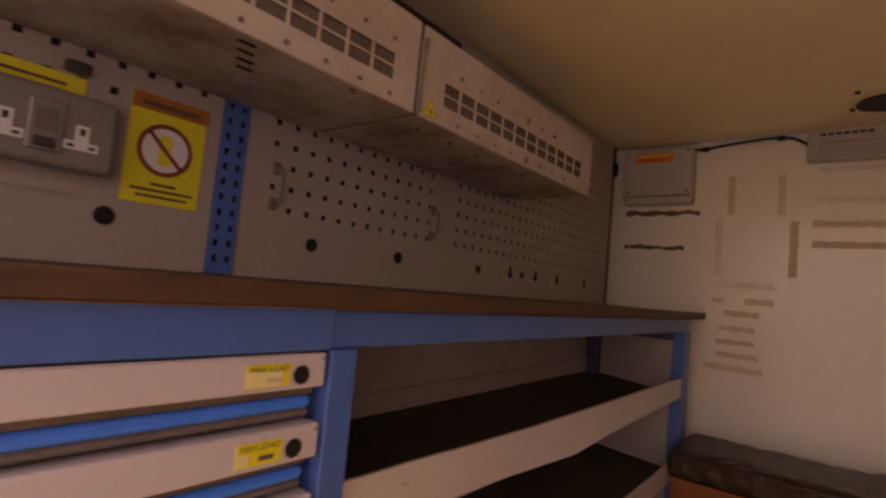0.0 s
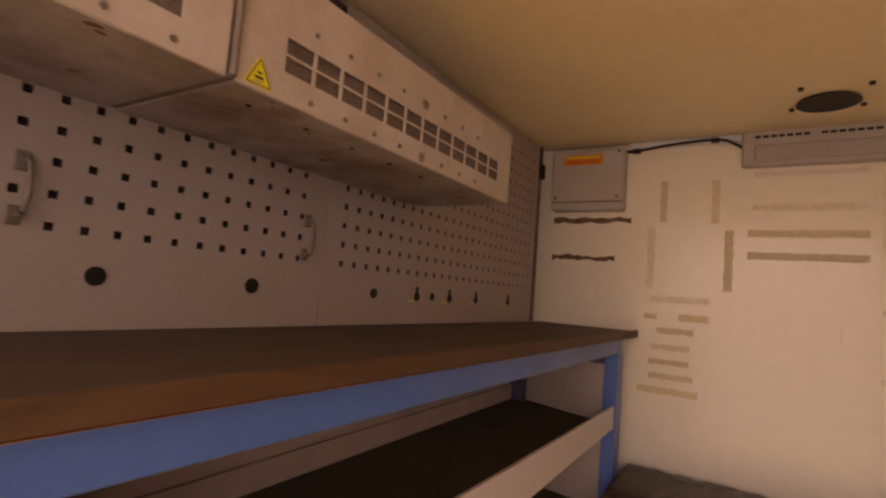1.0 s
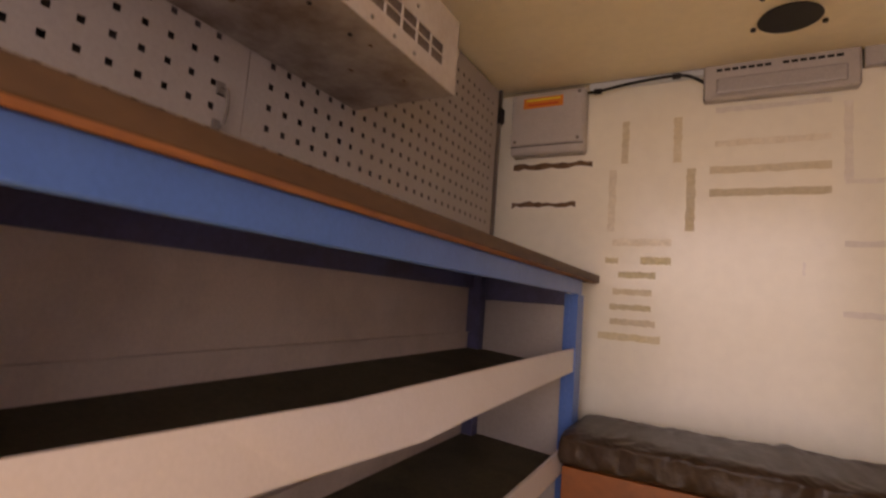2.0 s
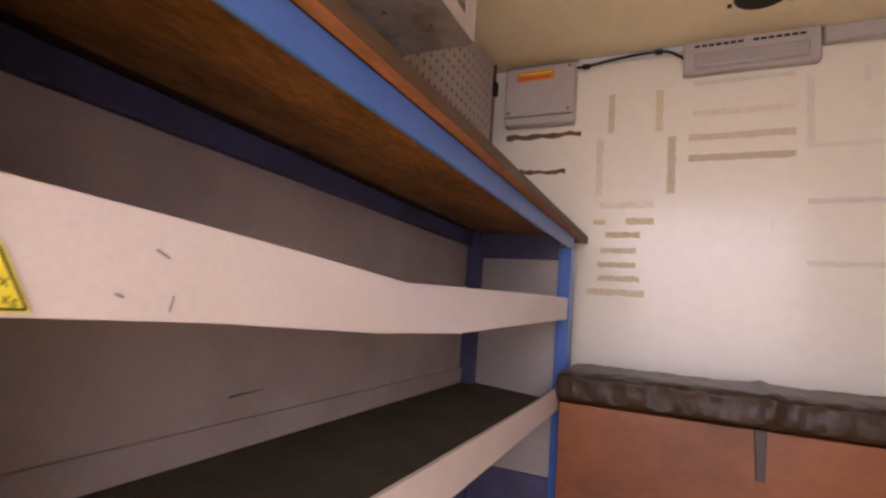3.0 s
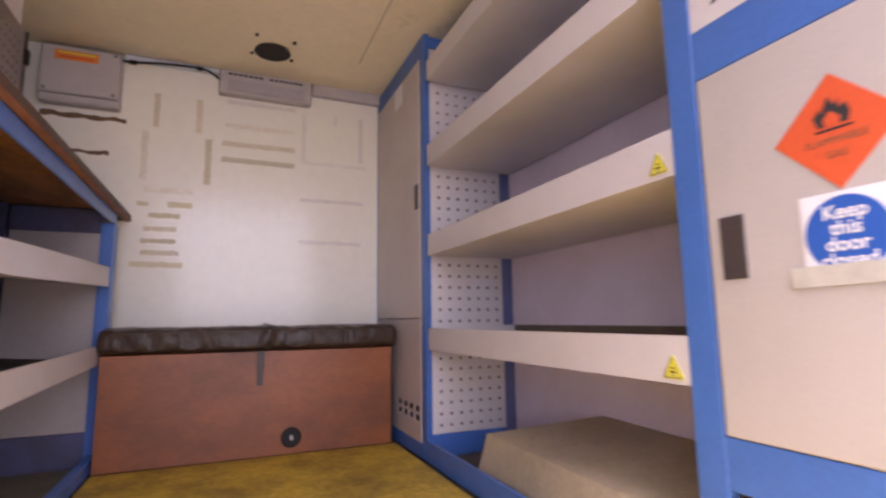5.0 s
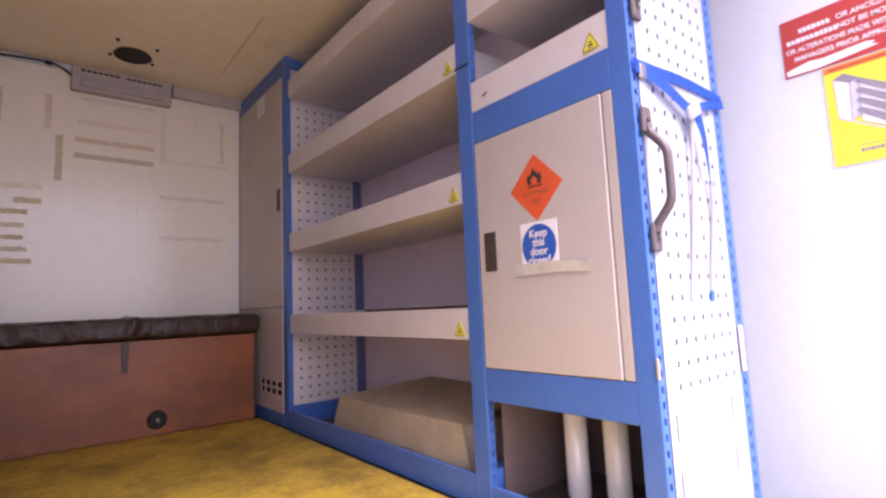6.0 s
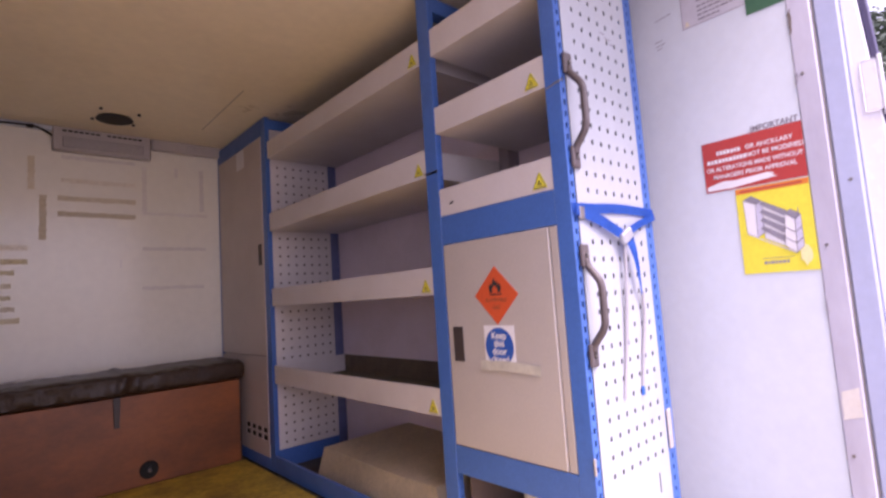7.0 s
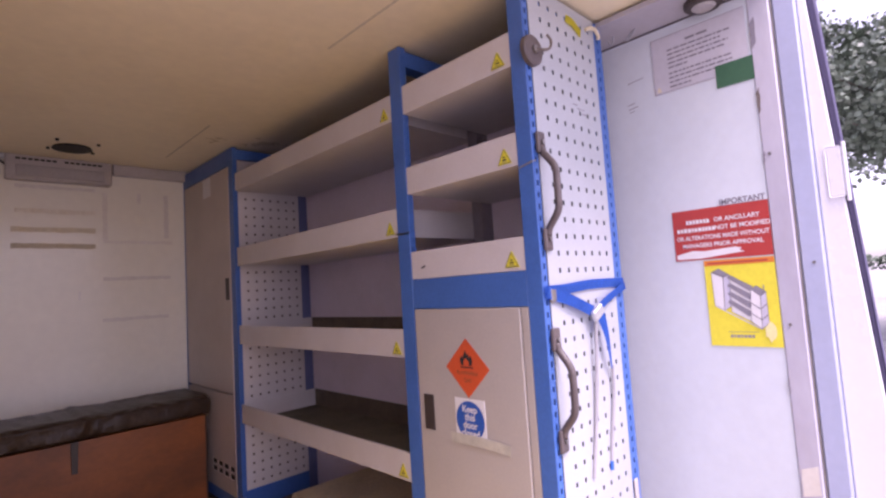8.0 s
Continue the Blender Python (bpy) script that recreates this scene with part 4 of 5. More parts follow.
part("bottom_rail", box(R - 0.001, R + 0.011, -0.593, -0.004, 0.0, 0.050, 0.002), BLUE, cab)
cdoor = part("door", box(R - 0.002, R + 0.011, -0.590, -0.024, 0.481, 1.474, 0.003), TALLDOOR, cab)
part("handle", box(R - 0.0045, R - 0.0022, -0.577, -0.538, 0.887, 0.983, 0.001), HANDLE, cdoor, "dark recessed pull handle")
low = perforated("lower_panel", faces_left(R - 0.002, 0, 0), 0.024, 0.590, 0.052, 0.475, [(0.350 + k * 0.066, z, 0.048, 0.022) for k in range(4) for z in (0.130, 0.161)], 0.003, TALLDOOR, cab)
# black sheet added so the vent openings stay dark as in shade
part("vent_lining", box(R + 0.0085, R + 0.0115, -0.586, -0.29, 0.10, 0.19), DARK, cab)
s = Sheet()
s.base(rect(0.292, 1.378, 0.388, 1.466), PAPER)
s.make("paper_label", faces_left(R - 0.0022, 0, 0), cdoor, "faded white paper label")

# ---- right side: shelf rack ----
rack2 = thing("shelf_rack", (1.56, -1.42, 0.0), "blue steel van shelf rack with pale grey trays", "rack")


def upright(y0, y1):
    """A channel post at the front edge, with slotted sides, and a plain one at the back."""
    up = part("upright", box(R, R + 0.003, y0, y1, 0.0, TOP - 0.004, 0.001), BLUE, rack2, "blue slotted steel upright")
    slots = grid(R + 0.012, 0.02, R + 0.0125, 1.54, 0.0255, 0.007, 0.012)
    perforated("slotted_side", faces_back(0, y0 + 0.0005, 0), R + 0.0035, R + 0.021, 0.0, TOP - 0.004, slots, 0.002, BLUE, up)
    part("channel_core", box(R + 0.0035, R + 0.021, y0 + 0.008, y1 - 0.001, 0.0, TOP - 0.005), BLUE, up)
    # inner back posts: blue paint dulled to hold the shade inside the rack
    back_paint = SHADEPOST if y0 > -1 else SHADEPOST_MID if y0 > -2 else BLUE
    slots = grid(BACK - 0.020, 0.02, BACK - 0.0195, 1.535, 0.0255, 0.007, 0.012)
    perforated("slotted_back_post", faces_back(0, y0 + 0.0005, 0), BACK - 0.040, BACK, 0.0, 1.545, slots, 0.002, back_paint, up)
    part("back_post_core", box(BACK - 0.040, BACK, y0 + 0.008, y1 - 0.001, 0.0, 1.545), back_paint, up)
    part("top_arm", box(R + 0.0215, BACK - 0.0405, y0 + 0.003, y1 - 0.003, 1.50, 1.545, 0.001), BLUE, up)
    part("foot_arm", box(R + 0.0215, BACK - 0.0405, y0 + 0.003, y1 - 0.003, 0.0, 0.085, 0.001), BLUE, up)
    return up


POSTS = [(-0.640, -0.595), (-1.792, -1.743), (-2.205, -2.165)]
for y0, y1 in POSTS:
    upright(y0, y1)
# perforated side panel next to the tall cabinet
side = perforated("side_panel", faces_back(0, -0.634, 0), R + 0.0215, BACK - 0.0405, 0.086, 1.498,
                  [(1.427 + 0.0383 * i, z0 + p * j, 0.010, 0.010) for z0, n, p in ((0.113, 7, 0.0378), (0.430, 7, 0.0402), (0.800, 6, 0.0400), (1.130, 6, 0.0390)) for i in range(7) for j in range(n)],
                  0.002, GREY, rack2, "pale grey perforated side panel")
# brown sheet added as the shade behind the side panel's holes
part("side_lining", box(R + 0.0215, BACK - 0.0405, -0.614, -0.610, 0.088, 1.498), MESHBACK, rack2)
holes = [(1.438 + i * 0.0356, 0.298 + j * 0.0378, 0.0085, 0.011) for i in range(7) for j in range(33)]
holes += [(x, z, 0.006, 0.045) for x in (1.415, 1.626) for z in (0.233, 0.142, 0.05)]
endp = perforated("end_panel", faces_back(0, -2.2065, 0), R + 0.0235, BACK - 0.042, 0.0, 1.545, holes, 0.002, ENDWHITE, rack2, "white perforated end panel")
part("edge_clip", box(1.3665, 1.3698, -2.2105, -2.2045, 0.318, 0.352, 0.0012), GREYPLASTIC, rack2, "thin grey edge clip")
part("edge_clip", box(1.684, 1.702, -2.2115, -2.2068, 0.296, 0.388, 0.002), GREYPLASTIC, rack2, "small pale edge plate")
for x, z, w in ((1.560, 1.299, 0.022), (1.585, 1.291, 0.03), (1.600, 1.281, 0.018)):
    s = Sheet(0.0004)
    s.base(rect(x - w / 2, z - 0.0012, x + w / 2, z + 0.0012), PALEINK)
    s.make("scuff", faces_back(0, -2.2066, 0), endp)
# black sheet added for the shade inside the end panel's holes
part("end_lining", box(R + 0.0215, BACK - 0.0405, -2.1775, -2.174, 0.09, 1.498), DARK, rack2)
part("back_panel", box(BACK + 0.001, BACK + 0.006, -1.742, -0.596, 0.0, 1.534), INNER, rack2)
part("back_panel", box(BACK + 0.001, BACK + 0.006, -2.164, -1.7425, 0.0, 1.534), INNER, rack2)


def tray(y0, y1, z0, z1, sticker=None, marks=()):
    """A folded sheet tray with a front lip, low back and sides, and a mat."""
    prof = [(R + 0.011, z1 - 0.003), (R + 0.010, z1), (R + 0.002, z1), (R + 0.002, z0), (BACK - 0.005, z0), (BACK - 0.005, z1 + 0.008)]
    bm = bmesh.new()
    a, b = ([bm.verts.new((x, y, z)) for x, z in prof] for y in (y0, y1))
    for k in range(5):
        bm.faces.new((a[k], a[k + 1], b[k + 1], b[k]))
    bm.faces.new(a[2:])
    bm.faces.new(b[2:])
    bmesh.ops.recalc_face_normals(bm, faces=bm.faces[:])
    bmesh.ops.solidify(bm, geom=bm.faces[:], thickness=0.0012)
    t = part("tray", bm, GREY, rack2, "pale grey sheet steel tray")
    part("mat", box(R + 0.013, BACK - 0.007, y0 + 0.003, y1 - 0.003, z0 + 0.0025, z0 + 0.007), MAT, t, "black rubber mat")
    part("mat_upturn", box(BACK - 0.0085, BACK - 0.0066, y0 + 0.003, y1 - 0.003, z0 + 0.0072, z1 + 0.007), GAPBROWN, t, "brown mat edge turned up along the back")
    if sticker is not None:
        warning_triangle(faces_left(R + 0.0003, sticker, z0 + 0.008), 0.040, t)
    for y, z in marks:
        s = Sheet(0.0008)
        s.base(bar(-0.007, -0.002, 0.007, 0.003, 0.004), INK)
        s.make("scratch", faces_left(R + 0.0003, y, z), t)
    return t


for z0, z1 in ((1.354, 1.429), (1.028, 1.106), (0.699, 0.775), (0.372, 0.446)):
    tray(-1.7425, -0.660, z0, z1, -1.712)
tray(-2.1645, -1.793, 1.359, 1.437, -2.130)
tray(-2.1645, -1.793, 1.137, 1.210, -2.130)
tray(-2.1645, -1.793, 0.908, 0.981, -2.130, marks=((-1.84, 0.937),))
part("mid_rail", box(R + 0.0005, R + 0.006, -2.1645, -1.7925, 0.830, 0.9070, 0.001), BLUE, rack2)
part("lower_rail", box(R + 0.0005, R + 0.006, -2.1645, -1.7925, 0.239, 0.310, 0.001), BLUE, rack2)
part("plinth", box(R + 0.0005, R + 0.012, -1.7425, -0.641, 0.0, 0.068, 0.001), BLUE, rack2)
part("plinth", box(R + 0.0005, R + 0.012, -2.1645, -1.7925, 0.0, 0.054, 0.001), BLUE, rack2)
part("base_sheet", box(R + 0.013, BACK - 0.003, -2.164, -0.641, 0.0, 0.012), UNDERFLOOR, rack2)

# flammable gas cupboard in the rack
gas = thing("gas_cupboard", (1.55, -1.977, 0.3105), "grey steel cupboard for flammable gas, door closed", "cupboard")
part("body", box(R + 0.014, BACK - 0.006, -2.160, -1.796, 0.3105, 0.8285), DOORGREY, gas)
gdoor = part("door", box(R - 0.001, R + 0.012, -2.141, -1.796, 0.3115, 0.8285, 0.002), DOORGREY, gas)
part("hinge_strip", box(R + 0.0005, R + 0.010, -2.163, -2.144, 0.3115, 0.8285, 0.001), DOORGREY, gas)
part("handle", box(R - 0.0035, R - 0.0012, -1.853, -1.816, 0.525, 0.613, 0.001), HANDLE, gdoor, "dark recessed pull handle")
s = Sheet(0.001)
s.base([(-0.070, 0), (0, -0.070), (0.070, 0), (0, 0.070)], HAZARD)
s.draw([(-0.017, 0.006), (-0.022, 0.020), (-0.013, 0.030), (-0.012, 0.022), (-0.004, 0.042), (0.003, 0.030), (0.007, 0.036), (0.008, 0.024), (0.014, 0.030), (0.019, 0.018), (0.016, 0.006)][::-1], INK)
s.draw([(-0.009, 0.006), (-0.010, 0.015), (-0.002, 0.024), (0.008, 0.014), (0.007, 0.006)][::-1], HAZARD, 2)
s.draw(rect(-0.020, 0.000, 0.020, 0.003), INK)
s.text("FLAMMABLE", 0, -0.012, 0.0125, GLUE)
s.text("GAS", 0, -0.029, 0.0125, GLUE)
s.make("hazard_label", faces_left(R - 0.0013, -1.975, 0.688), gdoor, "orange-red flammable gas diamond label")
s = Sheet(0.001)
s.base(rect(-0.048, -0.042, 0.048, 0.050), PAPER)
s.draw(disc(0, 0.0, 0.045, 32), SIGNBLUE)
for k, w in enumerate(("Keep", "this", "door", "closed")):
    s.text(w, 0, 0.0255 - k * 0.0185, 0.0225, PAPER, bold=0.0005)
s.make("door_notice", faces_left(R - 0.0013, -1.975, 0.566), gdoor, "blue round notice on white")
s = Sheet(0.001)
s.base([(-0.072, 0.494), (0.03, 0.497), (0.108, 0.492), (0.110, 0.514), (0.02, 0.520), (-0.074, 0.519)], CLEARTAPE)
s.make("clear_tape", faces_left(R - 0.0032, -1.984, 0.013), gdoor, "strip of yellowed tape over the notice")
part("bay_side", box(R + 0.04, BACK - 0.042, -1.7995, -1.7965, 0.0125, 0.309), BAY, rack2)
part("bay_lining", box(BACK - 0.003, BACK + 0.0005, -2.158, -1.796, 0.0125, 0.309), BAY, rack2)
for y, x in ((-1.911, 1.525), (-2.013, 1.525)):
    t = thing("storage_tube", (x, y, 0.012), "cream plastic tube standing in the rack bay", "tube", "storage tubes")
    low_end = [(0.012, 0.006), (0.014, 0.014), (0.019, 0.021), (0.027, 0.025), (0.04, 0.0255), (0.27, 0.0255)]
    part("tube", rod([(x, y, z) for z, q in low_end], 0.026, 24, radii=[q for z, q in low_end]), BOTTLE, t, smooth=True)
    part("cap", rod([(x, y, 0.2702), (x, y, 0.285)], 0.028, 20), BOTTLE, t)

arch = thing("wheel_arch_cover", (1.57, -1.32, 0.012), "beige sheet steel wheel arch cover with a sloped front", "wheel arch")
bm = bmesh.new()
ends = [[(1.395, -0.975, 0.058), (1.406, -1.010, 0.160), (1.720, -1.120, 0.200)], [(1.395, -1.696, 0.058), (1.406, -1.656, 0.160), (1.720, -1.640, 0.200)]]
cols = []
for k in range(9):  # the front dips a little along its length
    f = k / 8
    cols.append([bm.verts.new(Vector(p).lerp(Vector(q), f) + Vector((0.003 * math.sin(7 * f), 0, -0.004 * math.sin(math.pi * f)))) for p, q in zip(*ends)])
for p, q in zip(cols, cols[1:]):
    for k in range(2):
        bm.faces.new((p[k], p[k + 1], q[k + 1], q[k]))
bmesh.ops.solidify(bm, geom=bm.faces[:], thickness=-0.003)
part("cover", bm, CARD, arch)
part("bracket", box(1.42, 1.70, -1.16, -1.135, 0.0125, 0.150), CARD, arch)
part("bracket", box(1.42, 1.70, -1.63, -1.605, 0.0125, 0.150), CARD, arch)


def grab_handle(z0, z1):
    """A bent steel grab handle on the end post, its ends flattened and bolted on."""
    y, x = -2.2065, 1.394
    g = thing("grab_handle", (x, y, z0), "dark brown steel grab handle on the rack end", "handle", "grab handles")
    half = [(0.030, 0.007), (0.044, 0.010), (0.058, 0.020), (0.072, 0.031), (0.086, 0.037), (0.104, 0.038)]
    line = [(x, y - out, z1 - dz) for dz, out in half] + [(x, y - out, z0 + dz) for dz, out in half[::-1]]
    part("bar", rod(rounded(line, 4), 0.0078, 14), GRAB, g, smooth=True)
    for z in (z1 - 0.022, z0 + 0.022):
        f = part("flange", box(x - 0.014, x + 0.014, y - 0.009, y, z - 0.024, z + 0.024, 0.004, seg=2), GRAB, g)
        part("bolt", rod([(x, y - 0.014, z), (x, y - 0.009, z)], 0.005, 8), STEEL, f)


grab_handle(0.530, 0.781)
grab_handle(0.947, 1.200)

ring_hook = thing("magnet_hook", (1.39, -2.207, 1.38), "brown round magnet hook on the rack end", "hook")
part("disc", rod([(1.386, -2.2065, 1.380), (1.386, -2.217, 1.380), (1.386, -2.220, 1.380)], 0.034, 28, radii=[0.034, 0.034, 0.030]), GRAB, ring_hook)
part("boss", rod([(1.386, -2.2202, 1.380), (1.386, -2.226, 1.380)], 0.009, 14), STEEL, ring_hook)
part("wire", rod(rounded([(1.386, -2.220, 1.383), (1.396, -2.236, 1.376), (1.412, -2.242, 1.382), (1.419, -2.242, 1.400), (1.412, -2.238, 1.414)]), 0.0032, 8), CLIPMETAL, ring_hook)


def ribbon(points, width_dir, w, thick=0.0015, end=1.0):
    """A flat band along points; its far end may be narrower."""
    bm = bmesh.new()
    pts = rounded(points)
    wd = Vector(width_dir).normalized() * w / 2
    rows = []
    for k, p in enumerate(pts):
        q = wd * (1 + (end - 1) * k / (len(pts) - 1))
        rows.append((bm.verts.new(p - q), bm.verts.new(p + q)))
    for a, b in zip(rows, rows[1:]):
        bm.faces.new((a[0], b[0], b[1], a[1]))
    bmesh.ops.solidify(bm, geom=bm.faces[:], thickness=thick)
    return bm


strap = thing("ratchet_strap", (1.55, -2.21, 0.86), "blue webbing strap with a metal buckle on the rack end", "strap")
part("band", ribbon([(1.372, -2.208, 0.860), (1.45, -2.211, 0.862), (1.56, -2.212, 0.868), (1.722, -2.209, 0.867)], (0, 0, 1), 0.022), STRAP, strap)
part("band", ribbon([(1.378, -2.211, 0.858), (1.45, -2.218, 0.838), (1.538, -2.222, 0.806)], (0.25, 0, 1), 0.026), STRAP, strap)
part("band", ribbon([(1.548, -2.221, 0.806), (1.63, -2.218, 0.835), (1.722, -2.212, 0.858)], (-0.3, 0, 1), 0.018), STRAP, strap)
part("tail", ribbon([(1.553, -2.226, 0.808), (1.568, -2.228, 0.775), (1.584, -2.226, 0.735), (1.603, -2.220, 0.668)], (1, 0, 0.18), 0.044, end=0.12), STRAP, strap)
bm = box(-0.022, 0.022, -0.006, 0.006, -0.013, 0.013, 0.003)
part("buckle", moved(bm, Matrix.Translation((1.546, -2.227, 0.803)) @ Matrix.Rotation(radians(-28), 4, "Y")), ALU, strap, "bright metal cam buckle")
part("anchor", box(1.388, 1.408, -2.214, -2.2065, 0.835, 0.865, 0.003), STEEL, strap)
part("cord", rod(rounded([(1.545, -2.222, 0.79), (1.540, -2.218, 0.70), (1.530, -2.212, 0.58), (1.503, -2.209, 0.445)]), 0.0042, 6), CORD, strap, "pale hanging cord")
part("cord", rod(rounded([(1.611, -2.217, 0.675), (1.613, -2.213, 0.60), (1.592, -2.210, 0.50), (1.585, -2.209, 0.46)]), 0.0038, 6), CORD, strap, "pale hanging cord")
part("cord_end", rod([(1.585, -2.2095, 0.459), (1.583, -2.2095, 0.440)], 0.0045, 6), STRAP, strap)
part("zip_tie", ribbon([(1.3685, -2.165, 1.128), (1.3685, -2.205, 1.136), (1.375, -2.209, 1.137)], (0, 0, 1), 0.004, 0.001), CORD, rack2, "pale plastic cable tie")
part("zip_tie", ribbon([(1.3685, -1.738, 1.035), (1.3685, -1.760, 1.033), (1.3685, -1.795, 1.034)], (0, 0, 1), 0.005, 0.001), STEEL, rack2, "wire tie")

# ---- notices on the right wall ----
W = RIGHT - 0.0005
s = Sheet()
s.base(rect(2.300, 0.910, 2.518, 1.038), RED)
rnd = random.Random(21)
for z, u0, u1 in ((1.0065, 2.334, 2.392), (0.9865, 2.310, 2.400)):
    u = u0
    while u < u1 - 0.006:  # worn letters
        w = 0.005 + 0.003 * rnd.random()
        s.draw([(u, z - 0.0055), (u + w, z - 0.0050), (u + w, z + 0.0050 * (0.5 + 0.5 * rnd.random())), (u, z + 0.0055)], PAPER, 1, "worn_lettering")
        u += w + 0.0018
s.text("OR ANCILLARY", 2.449, 1.0065, 0.0150, PAPER, wide=0.95, bold=0.0003, piece="lettering#1")
s.text("NOT BE MODIFIED", 2.459, 0.9865, 0.0150, PAPER, wide=0.95, bold=0.0003, piece="lettering#2")
s.text("OR ALTERATIONS MADE WITHOUT", 2.411, 0.9655, 0.0150, PAPER, wide=0.86, bold=0.0003, piece="lettering#3")
s.text("MANAGERS PRIOR APPROVAL", 2.411, 0.9460, 0.0150, PAPER, wide=0.90, bold=0.0003, piece="lettering#4")
s.draw([(2.304, 0.914), (2.36, 0.913), (2.40, 0.917), (2.46, 0.923), (2.448, 0.928), (2.455, 0.932), (2.44, 0.936), (2.37, 0.931), (2.345, 0.934), (2.32, 0.929), (2.304, 0.925)], PAPER, 1, "scraped_patch")
tagged(s.make("red_notice", faces_left(W, 0, 0)), "red safety notice with white lettering, partly scraped off", "sign")
s = Sheet(0.001)
s.text("IMPORTANT", 2.464, 1.046, 0.0185, GREYINK, layer=1, wide=0.95, bold=0.0005)
s.base(rect(2.412, 1.0392, 2.516, 1.0535), SIDE_WALL)
tagged(s.make("notice_heading", faces_left(W, 0, 0)), "IMPORTANT heading in dark letters on the wall", "label")
s = Sheet(0.0014)
s.base(rect(2.366, 0.698, 2.518, 0.9065), YELLOW)
s.draw(rect(2.3665, 0.893, 2.5175, 0.906), ORANGE, 1, "heading_band")
s.draw(rect(2.375, 0.897, 2.505, 0.901), RED, 2)
# an isometric drawing of a rack: tall cabinet, four shelves, small drawers
def outlined(pts, fill, layer, piece):
    s.draw(pts, fill, layer, piece)
    for a, b in zip(pts, pts[1:] + pts[:1]):
        s.draw(bar(*a, *b, 0.0009), PALEINK, layer + 1, piece)


outlined([(2.383, 0.797), (2.381, 0.877), (2.407, 0.863), (2.404, 0.784)], PAPER, 1, "drawn_cabinet")
outlined([(2.404, 0.784), (2.407, 0.863), (2.421, 0.869), (2.419, 0.793)], LILAC, 1, "drawn_cabinet")
outlined([(2.381, 0.877), (2.399, 0.885), (2.421, 0.869), (2.407, 0.863)], PALEINK, 1, "drawn_cabinet")
outlined([(2.419, 0.780), (2.421, 0.869), (2.464, 0.840), (2.459, 0.757)], PAPER, 1, "drawn_back")
for k in range(4):
    z = 0.862 - k * 0.0198
    outlined([(2.416 - 0.001 * k, z), (2.422 - 0.001 * k, z + 0.006), (2.469 - 0.002 * k, z - 0.024), (2.462 - 0.002 * k, z - 0.034)], PALEINK, 3, "drawn_shelf#%d" % k)
outlined([(2.459, 0.757), (2.464, 0.832), (2.483, 0.816), (2.480, 0.740)], PAPER, 5, "drawn_unit")
outlined([(2.480, 0.740), (2.483, 0.816), (2.495, 0.826), (2.495, 0.754)], LILAC, 5, "drawn_unit")
outlined([(2.464, 0.832), (2.476, 0.840), (2.495, 0.826), (2.483, 0.816)], PALEINK, 5, "drawn_unit")
for z in (0.790, 0.765):
    s.draw(bar(2.461, z + 0.011, 2.481, z - 0.004, 0.0022), PALEINK, 7, "drawn_unit")
    s.draw(bar(2.481, z - 0.004, 2.495, z + 0.008, 0.0022), PALEINK, 7, "drawn_unit")
s.draw(bar(2.383, 0.795, 2.480, 0.739, 0.0022), LILAC, 4, "drawn_base")
s.draw(bar(2.491, 0.826, 2.491, 0.842, 0.0020), PALEINK, 7, "drawn_unit")
s.draw(rect(2.407, 0.7315, 2.472, 0.7327), GREYINK, 1, "text_line#1")
u = 2.411
for w in (0.006, 0.004, 0.007, 0.005, 0.006, 0.007, 0.005):
    s.draw(rect(u, 0.7185, u + w, 0.7255), PALEINK, 1, "text_line#2")
    u += w + 0.0018
rnd = random.Random(8)
s.draw([(2.4960 + 0.017 * (0.6 + 0.5 * rnd.random()) * math.cos(k * math.tau / 15), 0.7370 + 0.026 * (0.6 + 0.5 * rnd.random()) * math.sin(k * math.tau / 15)) for k in range(15)], PALEYELLOW, 4, "worn_patch")
tagged(s.make("yellow_poster", faces_left(W, 0, 0)), "yellow poster with a grey drawing of shelving", "poster")
s = Sheet(0.001)
s.base(rect(2.287, 1.355, 2.512, 1.507), PAPERGREY)
for u0, u1 in ((2.375, 2.398), (2.402, 2.428)):
    s.draw(rect(u0, 1.478, u1, 1.4835), GREYINK, 1, "text_line")
for u0, v0, u1, v1 in ((2.288, 1.3565, 2.511, 1.3575), (2.288, 1.5045, 2.511, 1.5055), (2.288, 1.357, 2.2892, 1.505)):
    s.draw(rect(u0, v0, u1, v1), PALEINK, 1, "edge_line")
s.draw([(2.294, 1.361), (2.306, 1.360), (2.302, 1.372), (2.297, 1.374)], TAPE, 1, "stain")
rnd = random.Random(5)
for k in range(9):
    z = 1.466 - k * 0.0118 - (0.004 if k > 4 else 0)
    u, end = 2.328, 2.328 + (0.150, 0.128, 0.145, 0.135, 0.048, 0.150, 0.150, 0.120, 0.052)[k]
    while u < end:
        w = 0.005 + 0.014 * rnd.random()
        s.draw(rect(u, z - 0.0020, min(u + w, end), z + 0.0022), GREYINK, 1, "text_line#%d" % k)
        u += w + 0.0028
tagged(s.make("paper_notice", faces_left(W, 0, 0)), "printed white paper notice on the wall", "notice")
s = Sheet(0.0016)
s.base(rect(2.438, 1.326, 2.521, 1.383), SIGNGREEN)
tagged(s.make("green_label", faces_left(W, 0, 0)), "plain green label below the paper notice", "label")
